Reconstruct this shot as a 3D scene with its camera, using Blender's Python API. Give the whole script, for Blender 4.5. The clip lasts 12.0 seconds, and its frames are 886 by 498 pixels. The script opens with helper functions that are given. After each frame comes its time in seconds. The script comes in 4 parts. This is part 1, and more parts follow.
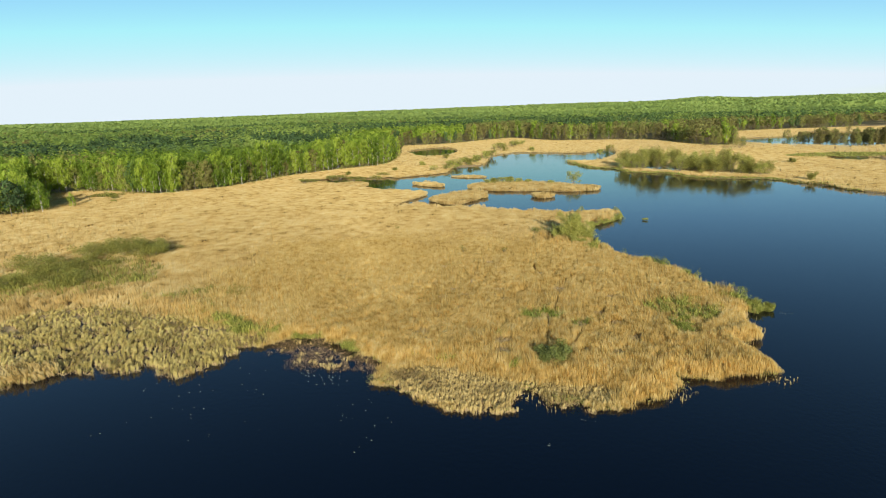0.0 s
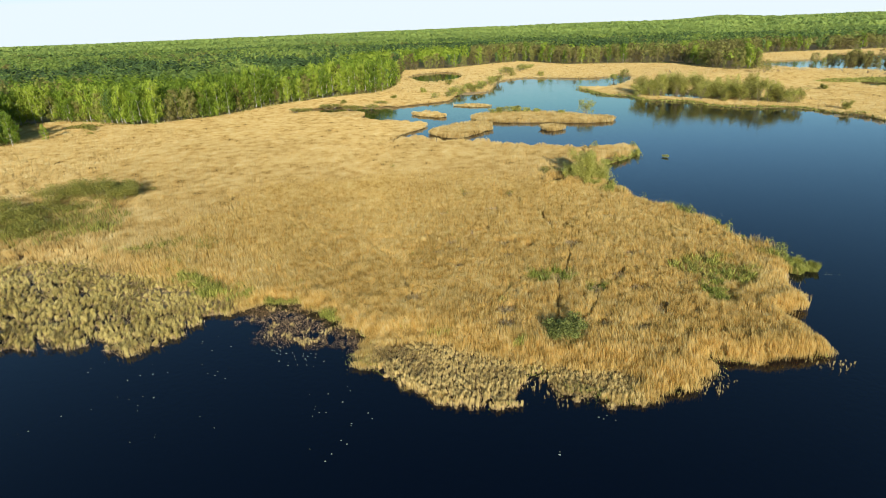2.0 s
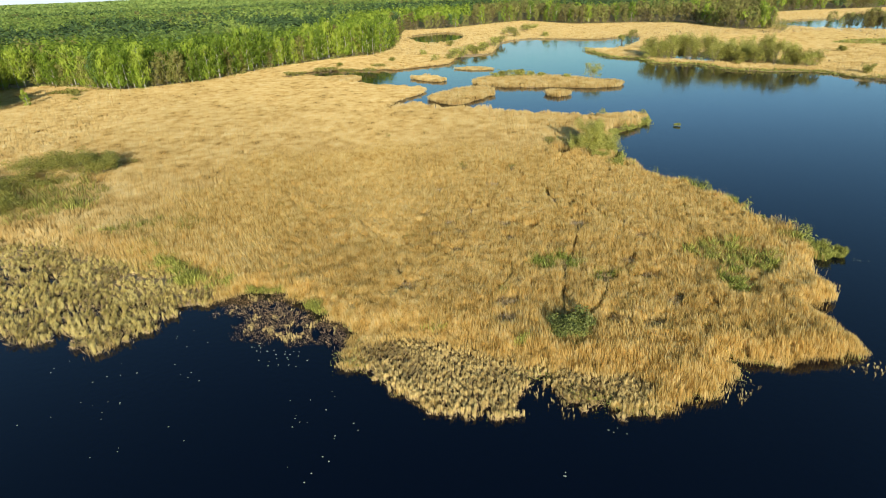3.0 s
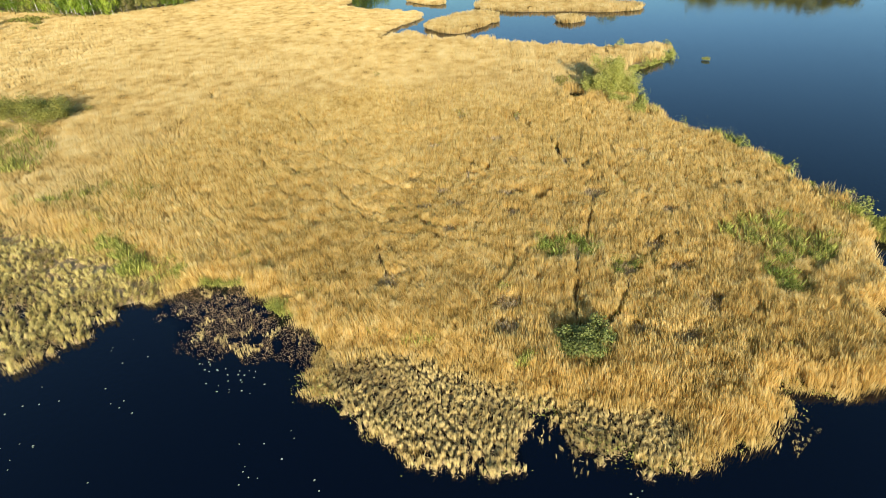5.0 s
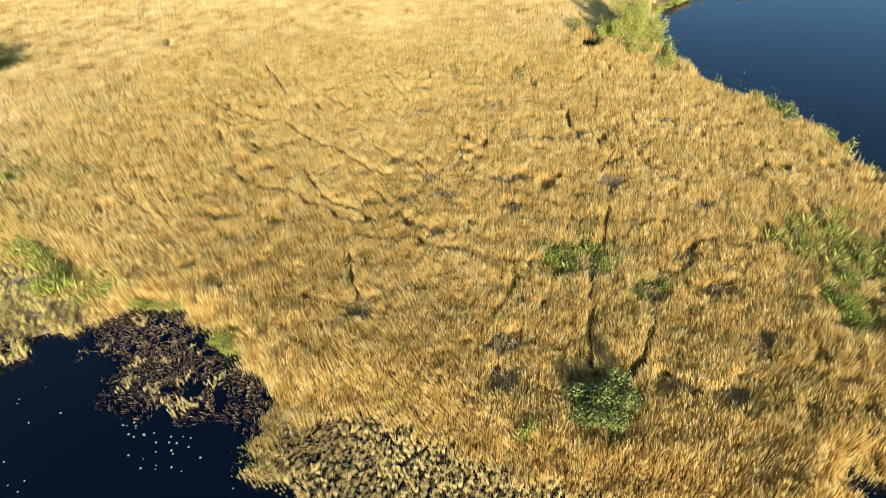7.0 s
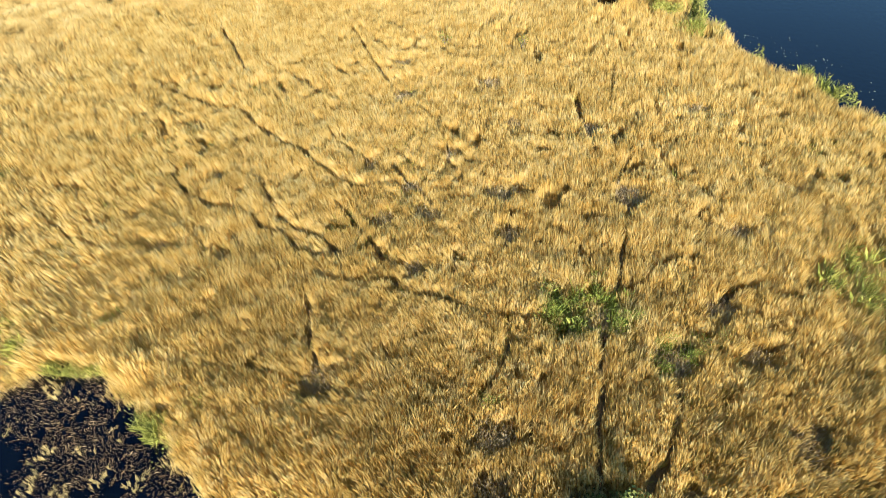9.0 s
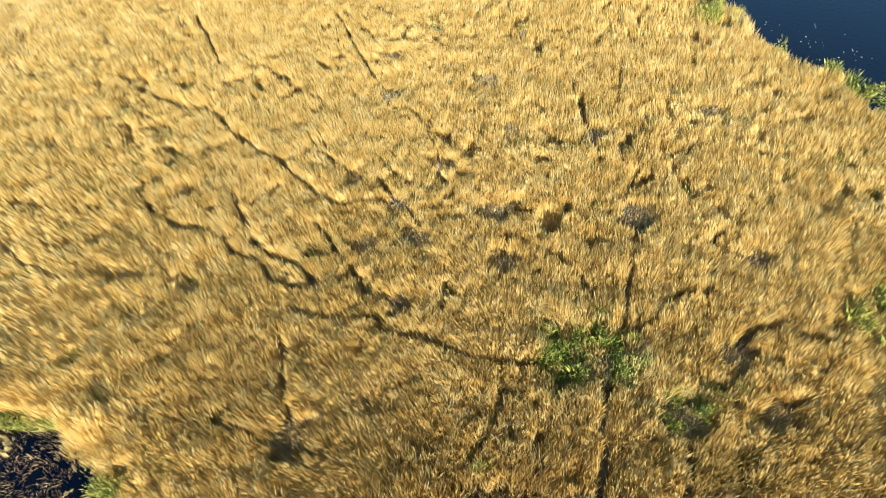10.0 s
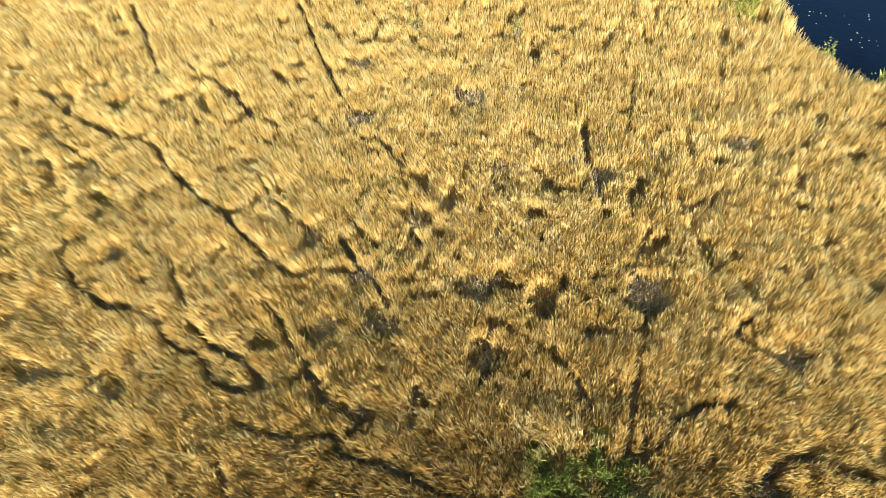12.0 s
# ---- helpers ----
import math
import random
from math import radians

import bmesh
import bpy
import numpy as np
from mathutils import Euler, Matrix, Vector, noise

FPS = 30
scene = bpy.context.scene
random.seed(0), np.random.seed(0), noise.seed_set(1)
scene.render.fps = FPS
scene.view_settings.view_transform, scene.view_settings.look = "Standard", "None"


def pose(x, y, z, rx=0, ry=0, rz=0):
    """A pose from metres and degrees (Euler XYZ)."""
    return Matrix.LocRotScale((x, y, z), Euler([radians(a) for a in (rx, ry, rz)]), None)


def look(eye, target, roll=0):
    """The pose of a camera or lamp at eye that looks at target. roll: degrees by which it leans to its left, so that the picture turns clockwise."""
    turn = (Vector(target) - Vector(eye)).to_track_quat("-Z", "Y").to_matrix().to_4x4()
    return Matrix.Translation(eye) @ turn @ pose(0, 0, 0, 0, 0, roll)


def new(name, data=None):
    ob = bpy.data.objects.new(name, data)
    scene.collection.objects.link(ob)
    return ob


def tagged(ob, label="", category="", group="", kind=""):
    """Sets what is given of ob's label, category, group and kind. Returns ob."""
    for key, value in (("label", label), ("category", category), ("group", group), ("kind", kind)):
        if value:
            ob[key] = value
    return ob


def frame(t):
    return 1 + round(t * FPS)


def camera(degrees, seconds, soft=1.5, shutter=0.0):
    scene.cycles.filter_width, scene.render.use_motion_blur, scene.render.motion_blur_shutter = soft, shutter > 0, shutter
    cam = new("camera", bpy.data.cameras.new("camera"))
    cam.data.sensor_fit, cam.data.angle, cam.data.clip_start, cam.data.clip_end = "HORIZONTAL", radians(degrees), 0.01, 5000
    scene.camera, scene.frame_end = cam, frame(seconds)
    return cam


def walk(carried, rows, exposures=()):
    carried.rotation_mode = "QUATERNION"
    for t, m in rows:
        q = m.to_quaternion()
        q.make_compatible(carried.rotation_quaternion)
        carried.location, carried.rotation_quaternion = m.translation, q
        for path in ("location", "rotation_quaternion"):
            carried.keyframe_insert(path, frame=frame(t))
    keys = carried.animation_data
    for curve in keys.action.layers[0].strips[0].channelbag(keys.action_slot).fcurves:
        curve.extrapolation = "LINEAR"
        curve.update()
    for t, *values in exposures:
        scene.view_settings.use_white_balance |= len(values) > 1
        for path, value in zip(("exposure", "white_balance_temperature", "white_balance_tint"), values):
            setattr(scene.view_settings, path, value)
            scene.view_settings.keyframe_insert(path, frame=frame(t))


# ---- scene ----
cam = camera(78.3, 12.0, soft=0.6)
PATH = [
    (0, (-1.687, -70.129, 42.734), (-1.829, -68.199, 42.226), -1.6),
    (0.5, (-1.496, -66.276, 42.677), (-1.644, -64.364, 42.108), -1.6),
    (1, (-1.345, -62.246, 42.672), (-1.497, -60.355, 42.038), -1.7),
    (1.5, (-1.204, -58.276, 42.67), (-1.36, -56.406, 41.976), -1.7),
    (2, (-1.077, -54.186, 42.708), (-1.237, -52.342, 41.951), -1.8),
    (2.5, (-0.875, -50.166, 42.719), (-1.038, -48.347, 41.903), -1.9),
    (3, (-0.759, -46.01, 42.767), (-0.925, -44.22, 41.89), -1.9),
    (3.2, (-0.69, -44.357, 42.775), (-0.858, -42.579, 41.873), -2.0),
    (4.8, (-0.052, -31.121, 43.107), (-0.232, -29.451, 42.021), -2.5),
    (5, (-0.019, -29.445, 43.106), (-0.197, -27.791, 41.996), -2.5),
    (5.5, (0.085, -25.302, 43.034), (-0.092, -23.683, 41.872), -2.5),
    (6, (0.188, -21.023, 42.982), (0.01, -19.443, 41.769), -2.7),
    (6.5, (0.28, -16.914, 42.936), (0.103, -15.373, 41.673), -2.8),
    (7, (0.345, -12.644, 42.871), (0.17, -11.145, 41.558), -2.8),
    (7.2, (0.401, -10.959, 42.861), (0.226, -9.478, 41.529), -3.0),
    (9, (1.249, 3.679, 42.678), (1.072, 5.004, 41.19), -3.6),
    (9.5, (1.543, 7.639, 42.675), (1.364, 8.917, 41.147), -4.0),
    (10, (1.875, 11.71, 42.659), (1.694, 12.94, 41.092), -4.4),
    (10.5, (2.163, 15.666, 42.675), (1.981, 16.845, 41.069), -4.7),
    (11, (2.512, 19.764, 42.691), (2.328, 20.892, 41.05), -5.2),
    (11.5, (2.817, 23.714, 42.764), (2.634, 24.79, 41.088), -5.7),
    (12, (3.159, 27.757, 42.857), (2.976, 28.782, 41.15), -6.3),
]
walk(cam, [(t, look(eye, target, roll)) for t, eye, target, roll in PATH],
     [(0, 0.72, 6400, 8), (1.5, 0.79, 6420, 8), (3, 0.92, 6450, 9), (5, 1.25, 6460, 9), (6, 1.37, 6450, 9), (7, 1.5, 6420, 9),
      (9, 1.8, 6330, 8), (10.5, 1.96, 6270, 7), (12, 2.1, 6230, 7)])


# ---- light ----
SUN_ELEV, SUN_AZ = 16.5, -12.0  # light travels towards this bearing, left of +y
world = bpy.data.worlds.new("sky")
scene.world = world
world.use_nodes = True
wn, wl = world.node_tree.nodes, world.node_tree.links
sky = wn.new("ShaderNodeTexSky")
sky.sky_type, sky.sun_disc = "NISHITA", False
sky.sun_elevation, sky.sun_rotation = radians(SUN_ELEV), radians(180 + SUN_AZ)
sky.air_density, sky.dust_density, sky.ozone_density = 0.75, 0.0, 1.1
clear = wn.new("ShaderNodeMixRGB")
clear.blend_type = "MULTIPLY"
clear.inputs[0].default_value = 1.0
clear.inputs[2].default_value = (0.73, 0.985, 1.04, 1)  # clean cool air
wl.new(sky.outputs[0], clear.inputs[1])
haze = wn.new("ShaderNodeMixRGB")  # the pale air low over the land stays cool and never burns out
haze.blend_type = "DARKEN"
haze.inputs[0].default_value = 1.0
haze.inputs[2].default_value = (5.7, 6.35, 6.9, 1)
wl.new(clear.outputs[0], haze.inputs[1])
wl.new(haze.outputs[0], wn["Background"].inputs[0])
wn["Background"].inputs[1].default_value = 0.084
sun = new("sun", bpy.data.lights.new("sun", "SUN"))
sun.data.energy, sun.data.angle, sun.data.color = 5.0, radians(0.53), (1.0, 0.905, 0.75)
az, el = radians(SUN_AZ), radians(SUN_ELEV)
light_way = Vector((math.sin(az) * math.cos(el), math.cos(az) * math.cos(el), -math.sin(el)))
sun.matrix_world = Matrix.Translation((0, -100, 300)) @ light_way.to_track_quat("-Z", "Y").to_matrix().to_4x4()

rng = np.random.default_rng(7)


# ---- materials ----
def material(name, colours, scale=1.0, rough=0.8, per_island=0.0, patch=0.0, patch_scale=0.05, spec=0.3, bump=0.0,
             bump_scale=8.0, cell=0.0, translucent=0.0, cell_scale=0.12, each=0.0, gain=1.0, gaps=0.0):
    """A mottled surface: colours run through a ramp of fine noise, mixed with per-piece chance, large patches and cells."""
    mat = bpy.data.materials.new(name)
    mat.use_nodes = True
    n, l = mat.node_tree.nodes, mat.node_tree.links
    bsdf = n["Principled BSDF"]
    bsdf.inputs["Roughness"].default_value = rough
    bsdf.inputs["Specular IOR Level"].default_value = spec
    geo = n.new("ShaderNodeNewGeometry")

    def fractal(freq, detail):
        t = n.new("ShaderNodeTexNoise")
        t.inputs["Scale"].default_value, t.inputs["Detail"].default_value = freq, detail
        l.new(geo.outputs["Position"], t.inputs["Vector"])
        return t.outputs["Fac"]

    def sums(a, b, weight):
        m = n.new("ShaderNodeMath")
        m.operation = "MULTIPLY_ADD"
        l.new(b, m.inputs[0])
        m.inputs[1].default_value = weight
        off = n.new("ShaderNodeMath")
        off.operation = "SUBTRACT"
        l.new(a, off.inputs[0])
        off.inputs[1].default_value = weight * 0.5
        l.new(off.outputs[0], m.inputs[2])
        return m.outputs[0]

    value = fractal(scale, 4.0)
    if per_island:
        value = sums(value, geo.outputs["Random Per Island"], per_island)
    if each:
        value = sums(value, n.new("ShaderNodeObjectInfo").outputs["Random"], each)
    if patch:
        value = sums(value, fractal(patch_scale, 3.0), patch)
    if cell:
        flat = n.new("ShaderNodeVectorMath")
        flat.operation = "MULTIPLY"
        flat.inputs[1].default_value = (1, 1, 0.0)
        l.new(geo.outputs["Position"], flat.inputs[0])
        v = n.new("ShaderNodeTexVoronoi")
        v.inputs["Scale"].default_value = cell_scale
        l.new(flat.outputs[0], v.inputs["Vector"])
        sep = n.new("ShaderNodeSeparateColor")
        l.new(v.outputs["Color"], sep.inputs[0])
        value = sums(value, sep.outputs[0], cell)
    if gain != 1.0:
        wide = n.new("ShaderNodeMapRange")
        wide.clamp = False
        wide.inputs["To Min"].default_value, wide.inputs["To Max"].default_value = 0.5 - gain / 2, 0.5 + gain / 2
        l.new(value, wide.inputs["Value"])
        value = wide.outputs["Result"]
    ramp = n.new("ShaderNodeValToRGB")
    l.new(value, ramp.inputs[0])
    els = ramp.color_ramp.elements
    while len(els) < len(colours):
        els.new(0.5)
    for i, c in enumerate(colours):
        els[i].position = 0.2 + 0.6 * i / max(1, len(colours) - 1)
        els[i].color = (*c, 1)
    l.new(ramp.outputs[0], bsdf.inputs["Base Color"])
    if bump:
        b = n.new("ShaderNodeBump")
        b.inputs["Strength"].default_value = bump
        l.new(fractal(bump_scale, 5.0), b.inputs["Height"])
        l.new(b.outputs[0], bsdf.inputs["Normal"])
    if translucent:
        tr = n.new("ShaderNodeBsdfTranslucent")
        l.new(ramp.outputs[0], tr.inputs["Color"])
        mix = n.new("ShaderNodeMixShader")
        mix.inputs[0].default_value = translucent
        l.new(bsdf.outputs[0], mix.inputs[1])
        l.new(tr.outputs[0], mix.inputs[2])
        last = mix.outputs[0]
        if gaps:  # a sheaf of thin stems, seen through in part
            see, sheaf = n.new("ShaderNodeBsdfTransparent"), n.new("ShaderNodeMixShader")
            sheaf.inputs[0].default_value = gaps
            l.new(last, sheaf.inputs[1])
            l.new(see.outputs[0], sheaf.inputs[2])
            last = sheaf.outputs[0]
        l.new(last, n["Material Output"].inputs["Surface"])
    return mat


DRY = [(0.415, 0.28, 0.079), (0.63, 0.453, 0.15), (0.74, 0.567, 0.222), (0.815, 0.665, 0.318)]
REED = material("dry_reed", DRY, 0.7, 0.6, per_island=0.12, patch=0.3, patch_scale=0.05, translucent=0.6, cell=0.2, cell_scale=3.0, gain=1.25, gaps=0.42)
REED_SHEAF = material("dry_reed_sheaves", [(0.37, 0.25, 0.08), (0.56, 0.408, 0.152), (0.665, 0.515, 0.222), (0.74, 0.61, 0.31)], 0.3, 0.6, per_island=0.1, patch=0.3, patch_scale=0.05, translucent=0.55, gain=1.25, gaps=0.45)
REED_OLD = material("old_reed_clumps", [(0.36, 0.265, 0.092), (0.55, 0.425, 0.165), (0.68, 0.545, 0.245)], 0.9, 0.7, per_island=0.6, patch=0.5,
                    patch_scale=0.1, translucent=0.35, gaps=0.2)
TUSSOCK = material("old_reed_tussocks", [(0.36, 0.285, 0.08), (0.55, 0.455, 0.15), (0.69, 0.585, 0.24)], 0.5, 0.7, per_island=0.35, patch=0.7,
                   patch_scale=0.12, translucent=0.4, gaps=0.2)
STUBBLE = material("reed_stubble", [(0.26, 0.175, 0.08), (0.42, 0.305, 0.15), (0.55, 0.43, 0.225)], 0.9, 0.8, per_island=0.5, translucent=0.3)
SODDEN = material("sodden_reed", [(0.10, 0.062, 0.03), (0.20, 0.13, 0.062), (0.35, 0.255, 0.135)], 0.9, 0.7, per_island=0.6)
LITTER = material("reed_litter", [(0.17, 0.12, 0.06), (0.31, 0.225, 0.11), (0.44, 0.33, 0.16)], 0.5, 0.9, patch=0.8, patch_scale=0.02, bump=0.6,
                  bump_scale=3.0)
SEDGE = material("green_sedge", [(0.14, 0.155, 0.03), (0.265, 0.28, 0.052), (0.40, 0.395, 0.10)], 0.8, 0.6, per_island=0.7, translucent=0.3)
NETTLE = material("dark_green_leaves", [(0.13, 0.155, 0.028), (0.24, 0.28, 0.05), (0.37, 0.41, 0.10)], 0.8, 0.6, per_island=0.5,
                  translucent=0.45)
WILLOW = material("willow_leaves", [(0.22, 0.23, 0.045), (0.36, 0.36, 0.08), (0.48, 0.47, 0.14)], 0.4, 0.7, per_island=0.5, translucent=0.45, gaps=0.2)
OLIVE = material("bare_willow_twigs", [(0.15, 0.155, 0.03), (0.26, 0.255, 0.055), (0.36, 0.345, 0.09)], 0.4, 0.8, per_island=0.4, translucent=0.5, gaps=0.25)
BIRCH_LEAF = material("birch_leaves", [(0.13, 0.195, 0.02), (0.235, 0.335, 0.033), (0.36, 0.44, 0.057)], 0.15, 0.6, per_island=0.15, cell=0.6, patch=0.5,
                      patch_scale=0.012, translucent=0.5, each=0.7, gaps=0.1)
ALDER_LEAF = material("alder_twigs", [(0.15, 0.125, 0.045), (0.22, 0.205, 0.06), (0.30, 0.31, 0.08)], 0.15, 0.7, per_island=0.15, cell=0.5,
                      translucent=0.45, each=0.6, gaps=0.12)
PINE_LEAF = material("pine_needles", [(0.045, 0.08, 0.026), (0.075, 0.13, 0.035), (0.12, 0.18, 0.045)], 0.15, 0.7, per_island=0.15, cell=0.4, each=0.5, translucent=0.2)
FOREST_LEAF = material("forest_canopy", [(0.13, 0.19, 0.05), (0.21, 0.30, 0.065), (0.29, 0.385, 0.08), (0.36, 0.445, 0.10)], 0.05, 0.7, per_island=0.1,
                       cell=0.4, patch=1.5, patch_scale=0.005, translucent=0.5, gaps=0.15)
# distance haze put into the colour: paler than the nearer woods
HAZY_FAR_LEAF = material("hazy_distant_canopy", [(0.19, 0.27, 0.075), (0.27, 0.365, 0.09), (0.34, 0.43, 0.11)], 0.03, 0.8, per_island=0.1, cell=0.25, patch=1.4,
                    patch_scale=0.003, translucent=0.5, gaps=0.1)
BARK_WHITE = material("birch_bark", [(0.10, 0.09, 0.08), (0.34, 0.32, 0.28), (0.52, 0.50, 0.45)], 1.5, 0.7)
BARK = material("grey_bark", [(0.07, 0.055, 0.04), (0.16, 0.13, 0.10), (0.24, 0.20, 0.15)], 2.0, 0.85, bump=0.4)
DEADWOOD = material("bleached_wood", [(0.35, 0.31, 0.25), (0.55, 0.50, 0.42)], 2.0, 0.8)
FALLEN = material("fallen_reed", [(0.19, 0.125, 0.06), (0.31, 0.215, 0.11), (0.44, 0.33, 0.18)], 0.9, 0.85, per_island=0.6)
GREY_REED = material("grey_reed_stems", [(0.22, 0.17, 0.095), (0.36, 0.285, 0.17), (0.49, 0.40, 0.25)], 0.9, 0.8, per_island=0.6, translucent=0.2)
DARK_BUSH = material("dark_willow_leaves", [(0.075, 0.09, 0.024), (0.145, 0.17, 0.04), (0.24, 0.265, 0.07)], 0.5, 0.6, per_island=0.5, translucent=0.3)
LILY = material("lily_leaf", [(0.22, 0.27, 0.14), (0.42, 0.46, 0.33), (0.62, 0.65, 0.56)], 1.2, 0.35, per_island=0.5, spec=0.5)

WATER = bpy.data.materials.new("lake_water")
WATER.use_nodes = True
n, l = WATER.node_tree.nodes, WATER.node_tree.links
b = n["Principled BSDF"]
b.inputs["Base Color"].default_value = (0.0005, 0.0016, 0.006, 1)
b.inputs["Roughness"].default_value = 0.06
b.inputs["IOR"].default_value = 1.333
g = n.new("ShaderNodeNewGeometry")
w1, w2 = n.new("ShaderNodeTexNoise"), n.new("ShaderNodeTexNoise")
w1.inputs["Scale"].default_value, w1.inputs["Detail"].default_value = 1.3, 4
w2.inputs["Scale"].default_value, w2.inputs["Detail"].default_value = 0.03, 2
mul = n.new("ShaderNodeMath")
mul.operation = "MULTIPLY"
bm_node = n.new("ShaderNodeBump")
bm_node.inputs["Strength"].default_value, bm_node.inputs["Distance"].default_value = 0.25, 0.12
l.new(g.outputs["Position"], w1.inputs["Vector"])
l.new(g.outputs["Position"], w2.inputs["Vector"])
l.new(w1.outputs["Fac"], mul.inputs[0])
l.new(w2.outputs["Fac"], mul.inputs[1])
l.new(mul.outputs[0], bm_node.inputs["Height"])
l.new(bm_node.outputs[0], b.inputs["Normal"])


# ---- plan ----
TABLE = rng.random((256, 256))


def vnoise(x, y, size, seed=0):
    """Smooth noise 0..1 with bumps of the given size in metres."""
    u, v = np.asarray(x) / size + seed * 17.3, np.asarray(y) / size + seed * 9.1
    i, j = np.floor(u).astype(int), np.floor(v).astype(int)
    a, c = u - i, v - j
    a, c = a * a * (3 - 2 * a), c * c * (3 - 2 * c)
    i0, i1, j0, j1 = i % 256, (i + 1) % 256, j % 256, (j + 1) % 256
    return (TABLE[i0, j0] * (1 - a) + TABLE[i1, j0] * a) * (1 - c) + (TABLE[i0, j1] * (1 - a) + TABLE[i1, j1] * a) * c


def rounded(points, steps=3, closed=True):
    """A smooth line through the plan's corner points."""
    p = np.array(points, float)
    m = len(p)
    out = []
    for i in range(m if closed else m - 1):
        if closed:
            a, b_, c, d = p[i - 1], p[i], p[(i + 1) % m], p[(i + 2) % m]
        else:
            a, b_, c, d = p[max(i - 1, 0)], p[i], p[i + 1], p[min(i + 2, m - 1)]
        for s in range(steps):
            t = s / steps
            out.append(0.5 * (2 * b_ + (c - a) * t + (2 * a - 5 * b_ + 4 * c - d) * t * t + (3 * b_ - a - 3 * c + d) * t ** 3))
    if not closed:
        out.append(p[-1])
    return np.array(out)


def line_distance(lines, x, y):
    best = np.full(np.shape(x), 1e9)
    for p in lines:
        for (x0, y0), (x1, y1) in zip(p[:-1], p[1:]):
            dx, dy = x1 - x0, y1 - y0
            t = np.clip(((x - x0) * dx + (y - y0) * dy) / (dx * dx + dy * dy + 1e-9), 0, 1)
            best = np.minimum(best, (x - x0 - t * dx) ** 2 + (y - y0 - t * dy) ** 2)
    return np.sqrt(best)


def inside(poly, x, y):
    """Distance to the outline, positive inside it."""
    odd = np.zeros(np.shape(x), bool)
    for (x0, y0), (x1, y1) in zip(poly, np.roll(poly, -1, 0)):
        if y0 != y1:
            odd ^= ((y0 > y) != (y1 > y)) & (x < (x1 - x0) * (y - y0) / (y1 - y0) + x0)
    d = line_distance([np.vstack([poly, poly[:1]])], x, y)
    return np.where(odd, d, -d)


FRONT_SHORE = [(-400, -120), (-200, -15), (-130, 6), (-95, 12), (-77, 11), (-69, 10), (-62, 11), (-61, 13.5), (-53, 9), (-50, 12), (-47, 18), (-42, 22),
               (-38, 25), (-33, 25), (-27, 21), (-21, 16.5), (-18.5, 14), (-19, 8), (-14, 6), (-9, 1.5), (-4, 0), (0, -0.3), (2.5, 1),
               (4, 5.5), (6, 5.5), (8, 3), (12, 1.5), (18, 1), (24, 4), (28, 7), (30, 10.5), (36, 10), (45, 12)]
EAST_SHORE = [(45, 17), (43.5, 22.5), (48, 24), (51, 30), (52, 35), (54.5, 38.5), (54.5, 44), (53, 50), (50, 55), (49, 61), (46, 69), (42, 75), (37, 82),
              (33, 88), (33.5, 98), (34, 110), (37, 121), (44, 128), (52, 140)]
FAR_SHORE = [(45, 146), (33, 143), (20, 145), (-5, 155), (-23, 158), (-29, 166), (-40, 160), (-36, 181), (-29, 195), (-33, 207), (-58, 217),
             (-78, 232), (-98, 247), (-112, 241), (-106, 257), (-94, 271), (-62, 269), (-60, 282), (-55, 266), (-45, 273), (-25, 288),
             (-22, 315), (-10, 318), (1, 341), (9, 405), (34, 430), (78, 413), (100, 425), (112, 450), (120, 448), (112, 400), (95, 362), (80, 345), (62, 346)]
BUSH_SHORE = [(70, 303), (84, 292), (89, 271), (106, 265), (116, 246), (130, 237), (152, 232), (160, 217), (167, 208), (170, 188), (210, 165), (320, 140),
              (700, 100), (900, -300), (500, -900), (-500, -900)]
LAKE = rounded(FRONT_SHORE + EAST_SHORE + FAR_SHORE + BUSH_SHORE)
ISLETS = {"long": [(-9, 217), (-1, 232), (26, 234), (47, 220), (58, 213), (56, 204), (43, 200), (26, 204), (4, 206)],
          "west": [(-26, 181), (-17, 197), (-4, 205), (2, 192), (-6, 176), (-15, 168)],
          "small": [(22, 188), (28, 195), (33, 187), (27, 181)],
          "sedge": [(-40, 236), (-32, 243), (-22, 229), (-27, 224)],
          "strip": [(-21, 267), (-8, 273), (2, 263), (-7, 259)],
          "spit": [(-86.9, 236.0), (-80.2, 226.2), (-68.3, 227.3), (-65.6, 236.1), (-72.0, 243.7), (-81.2, 242.1)],
          "reed_bank": [(-84, 8), (-80, 12), (-74, 10), (-80, 5)]}
ISLETS = {k: rounded(v) for k, v in ISLETS.items()}
PONDS = [rounded(p) for p in ([(255, 521), (299, 555), (344, 569), (395, 640), (440, 600), (420, 500), (330, 420), (295, 440), (268, 463)],
                              [(-74, 464), (-62, 500), (-38, 508), (-24, 476), (-28, 425), (-51, 408)], [(236, 319), (246, 340), (273, 347), (255, 312)],
                              [(100, 300), (118, 308), (122, 275), (108, 285)], [(17, 101), (20, 103), (22, 97), (18, 94)])]
WOOD_EDGE = [(-1500, -250), (-420, 20), (-290, 112), (-222, 150), (-206, 158), (-214, 170), (-246, 205), (-232, 226), (-205, 221), (-176, 210), (-146, 235), (-128, 285),
             (-101, 318), (-80, 340), (-75, 380), (-82, 460), (-88, 545), (-43, 560), (13, 625), (41, 645), (86, 575), (145, 570), (196, 545), (206, 470), (232, 462), (246, 520), (262, 556),
             (319, 675), (384, 700), (512, 720), (900, 760), (2500, 600), (4700, -200)]
WOOD = np.array(WOOD_EDGE + [(4700, 4900), (-4700, 4900), (-4700, -250)], float)
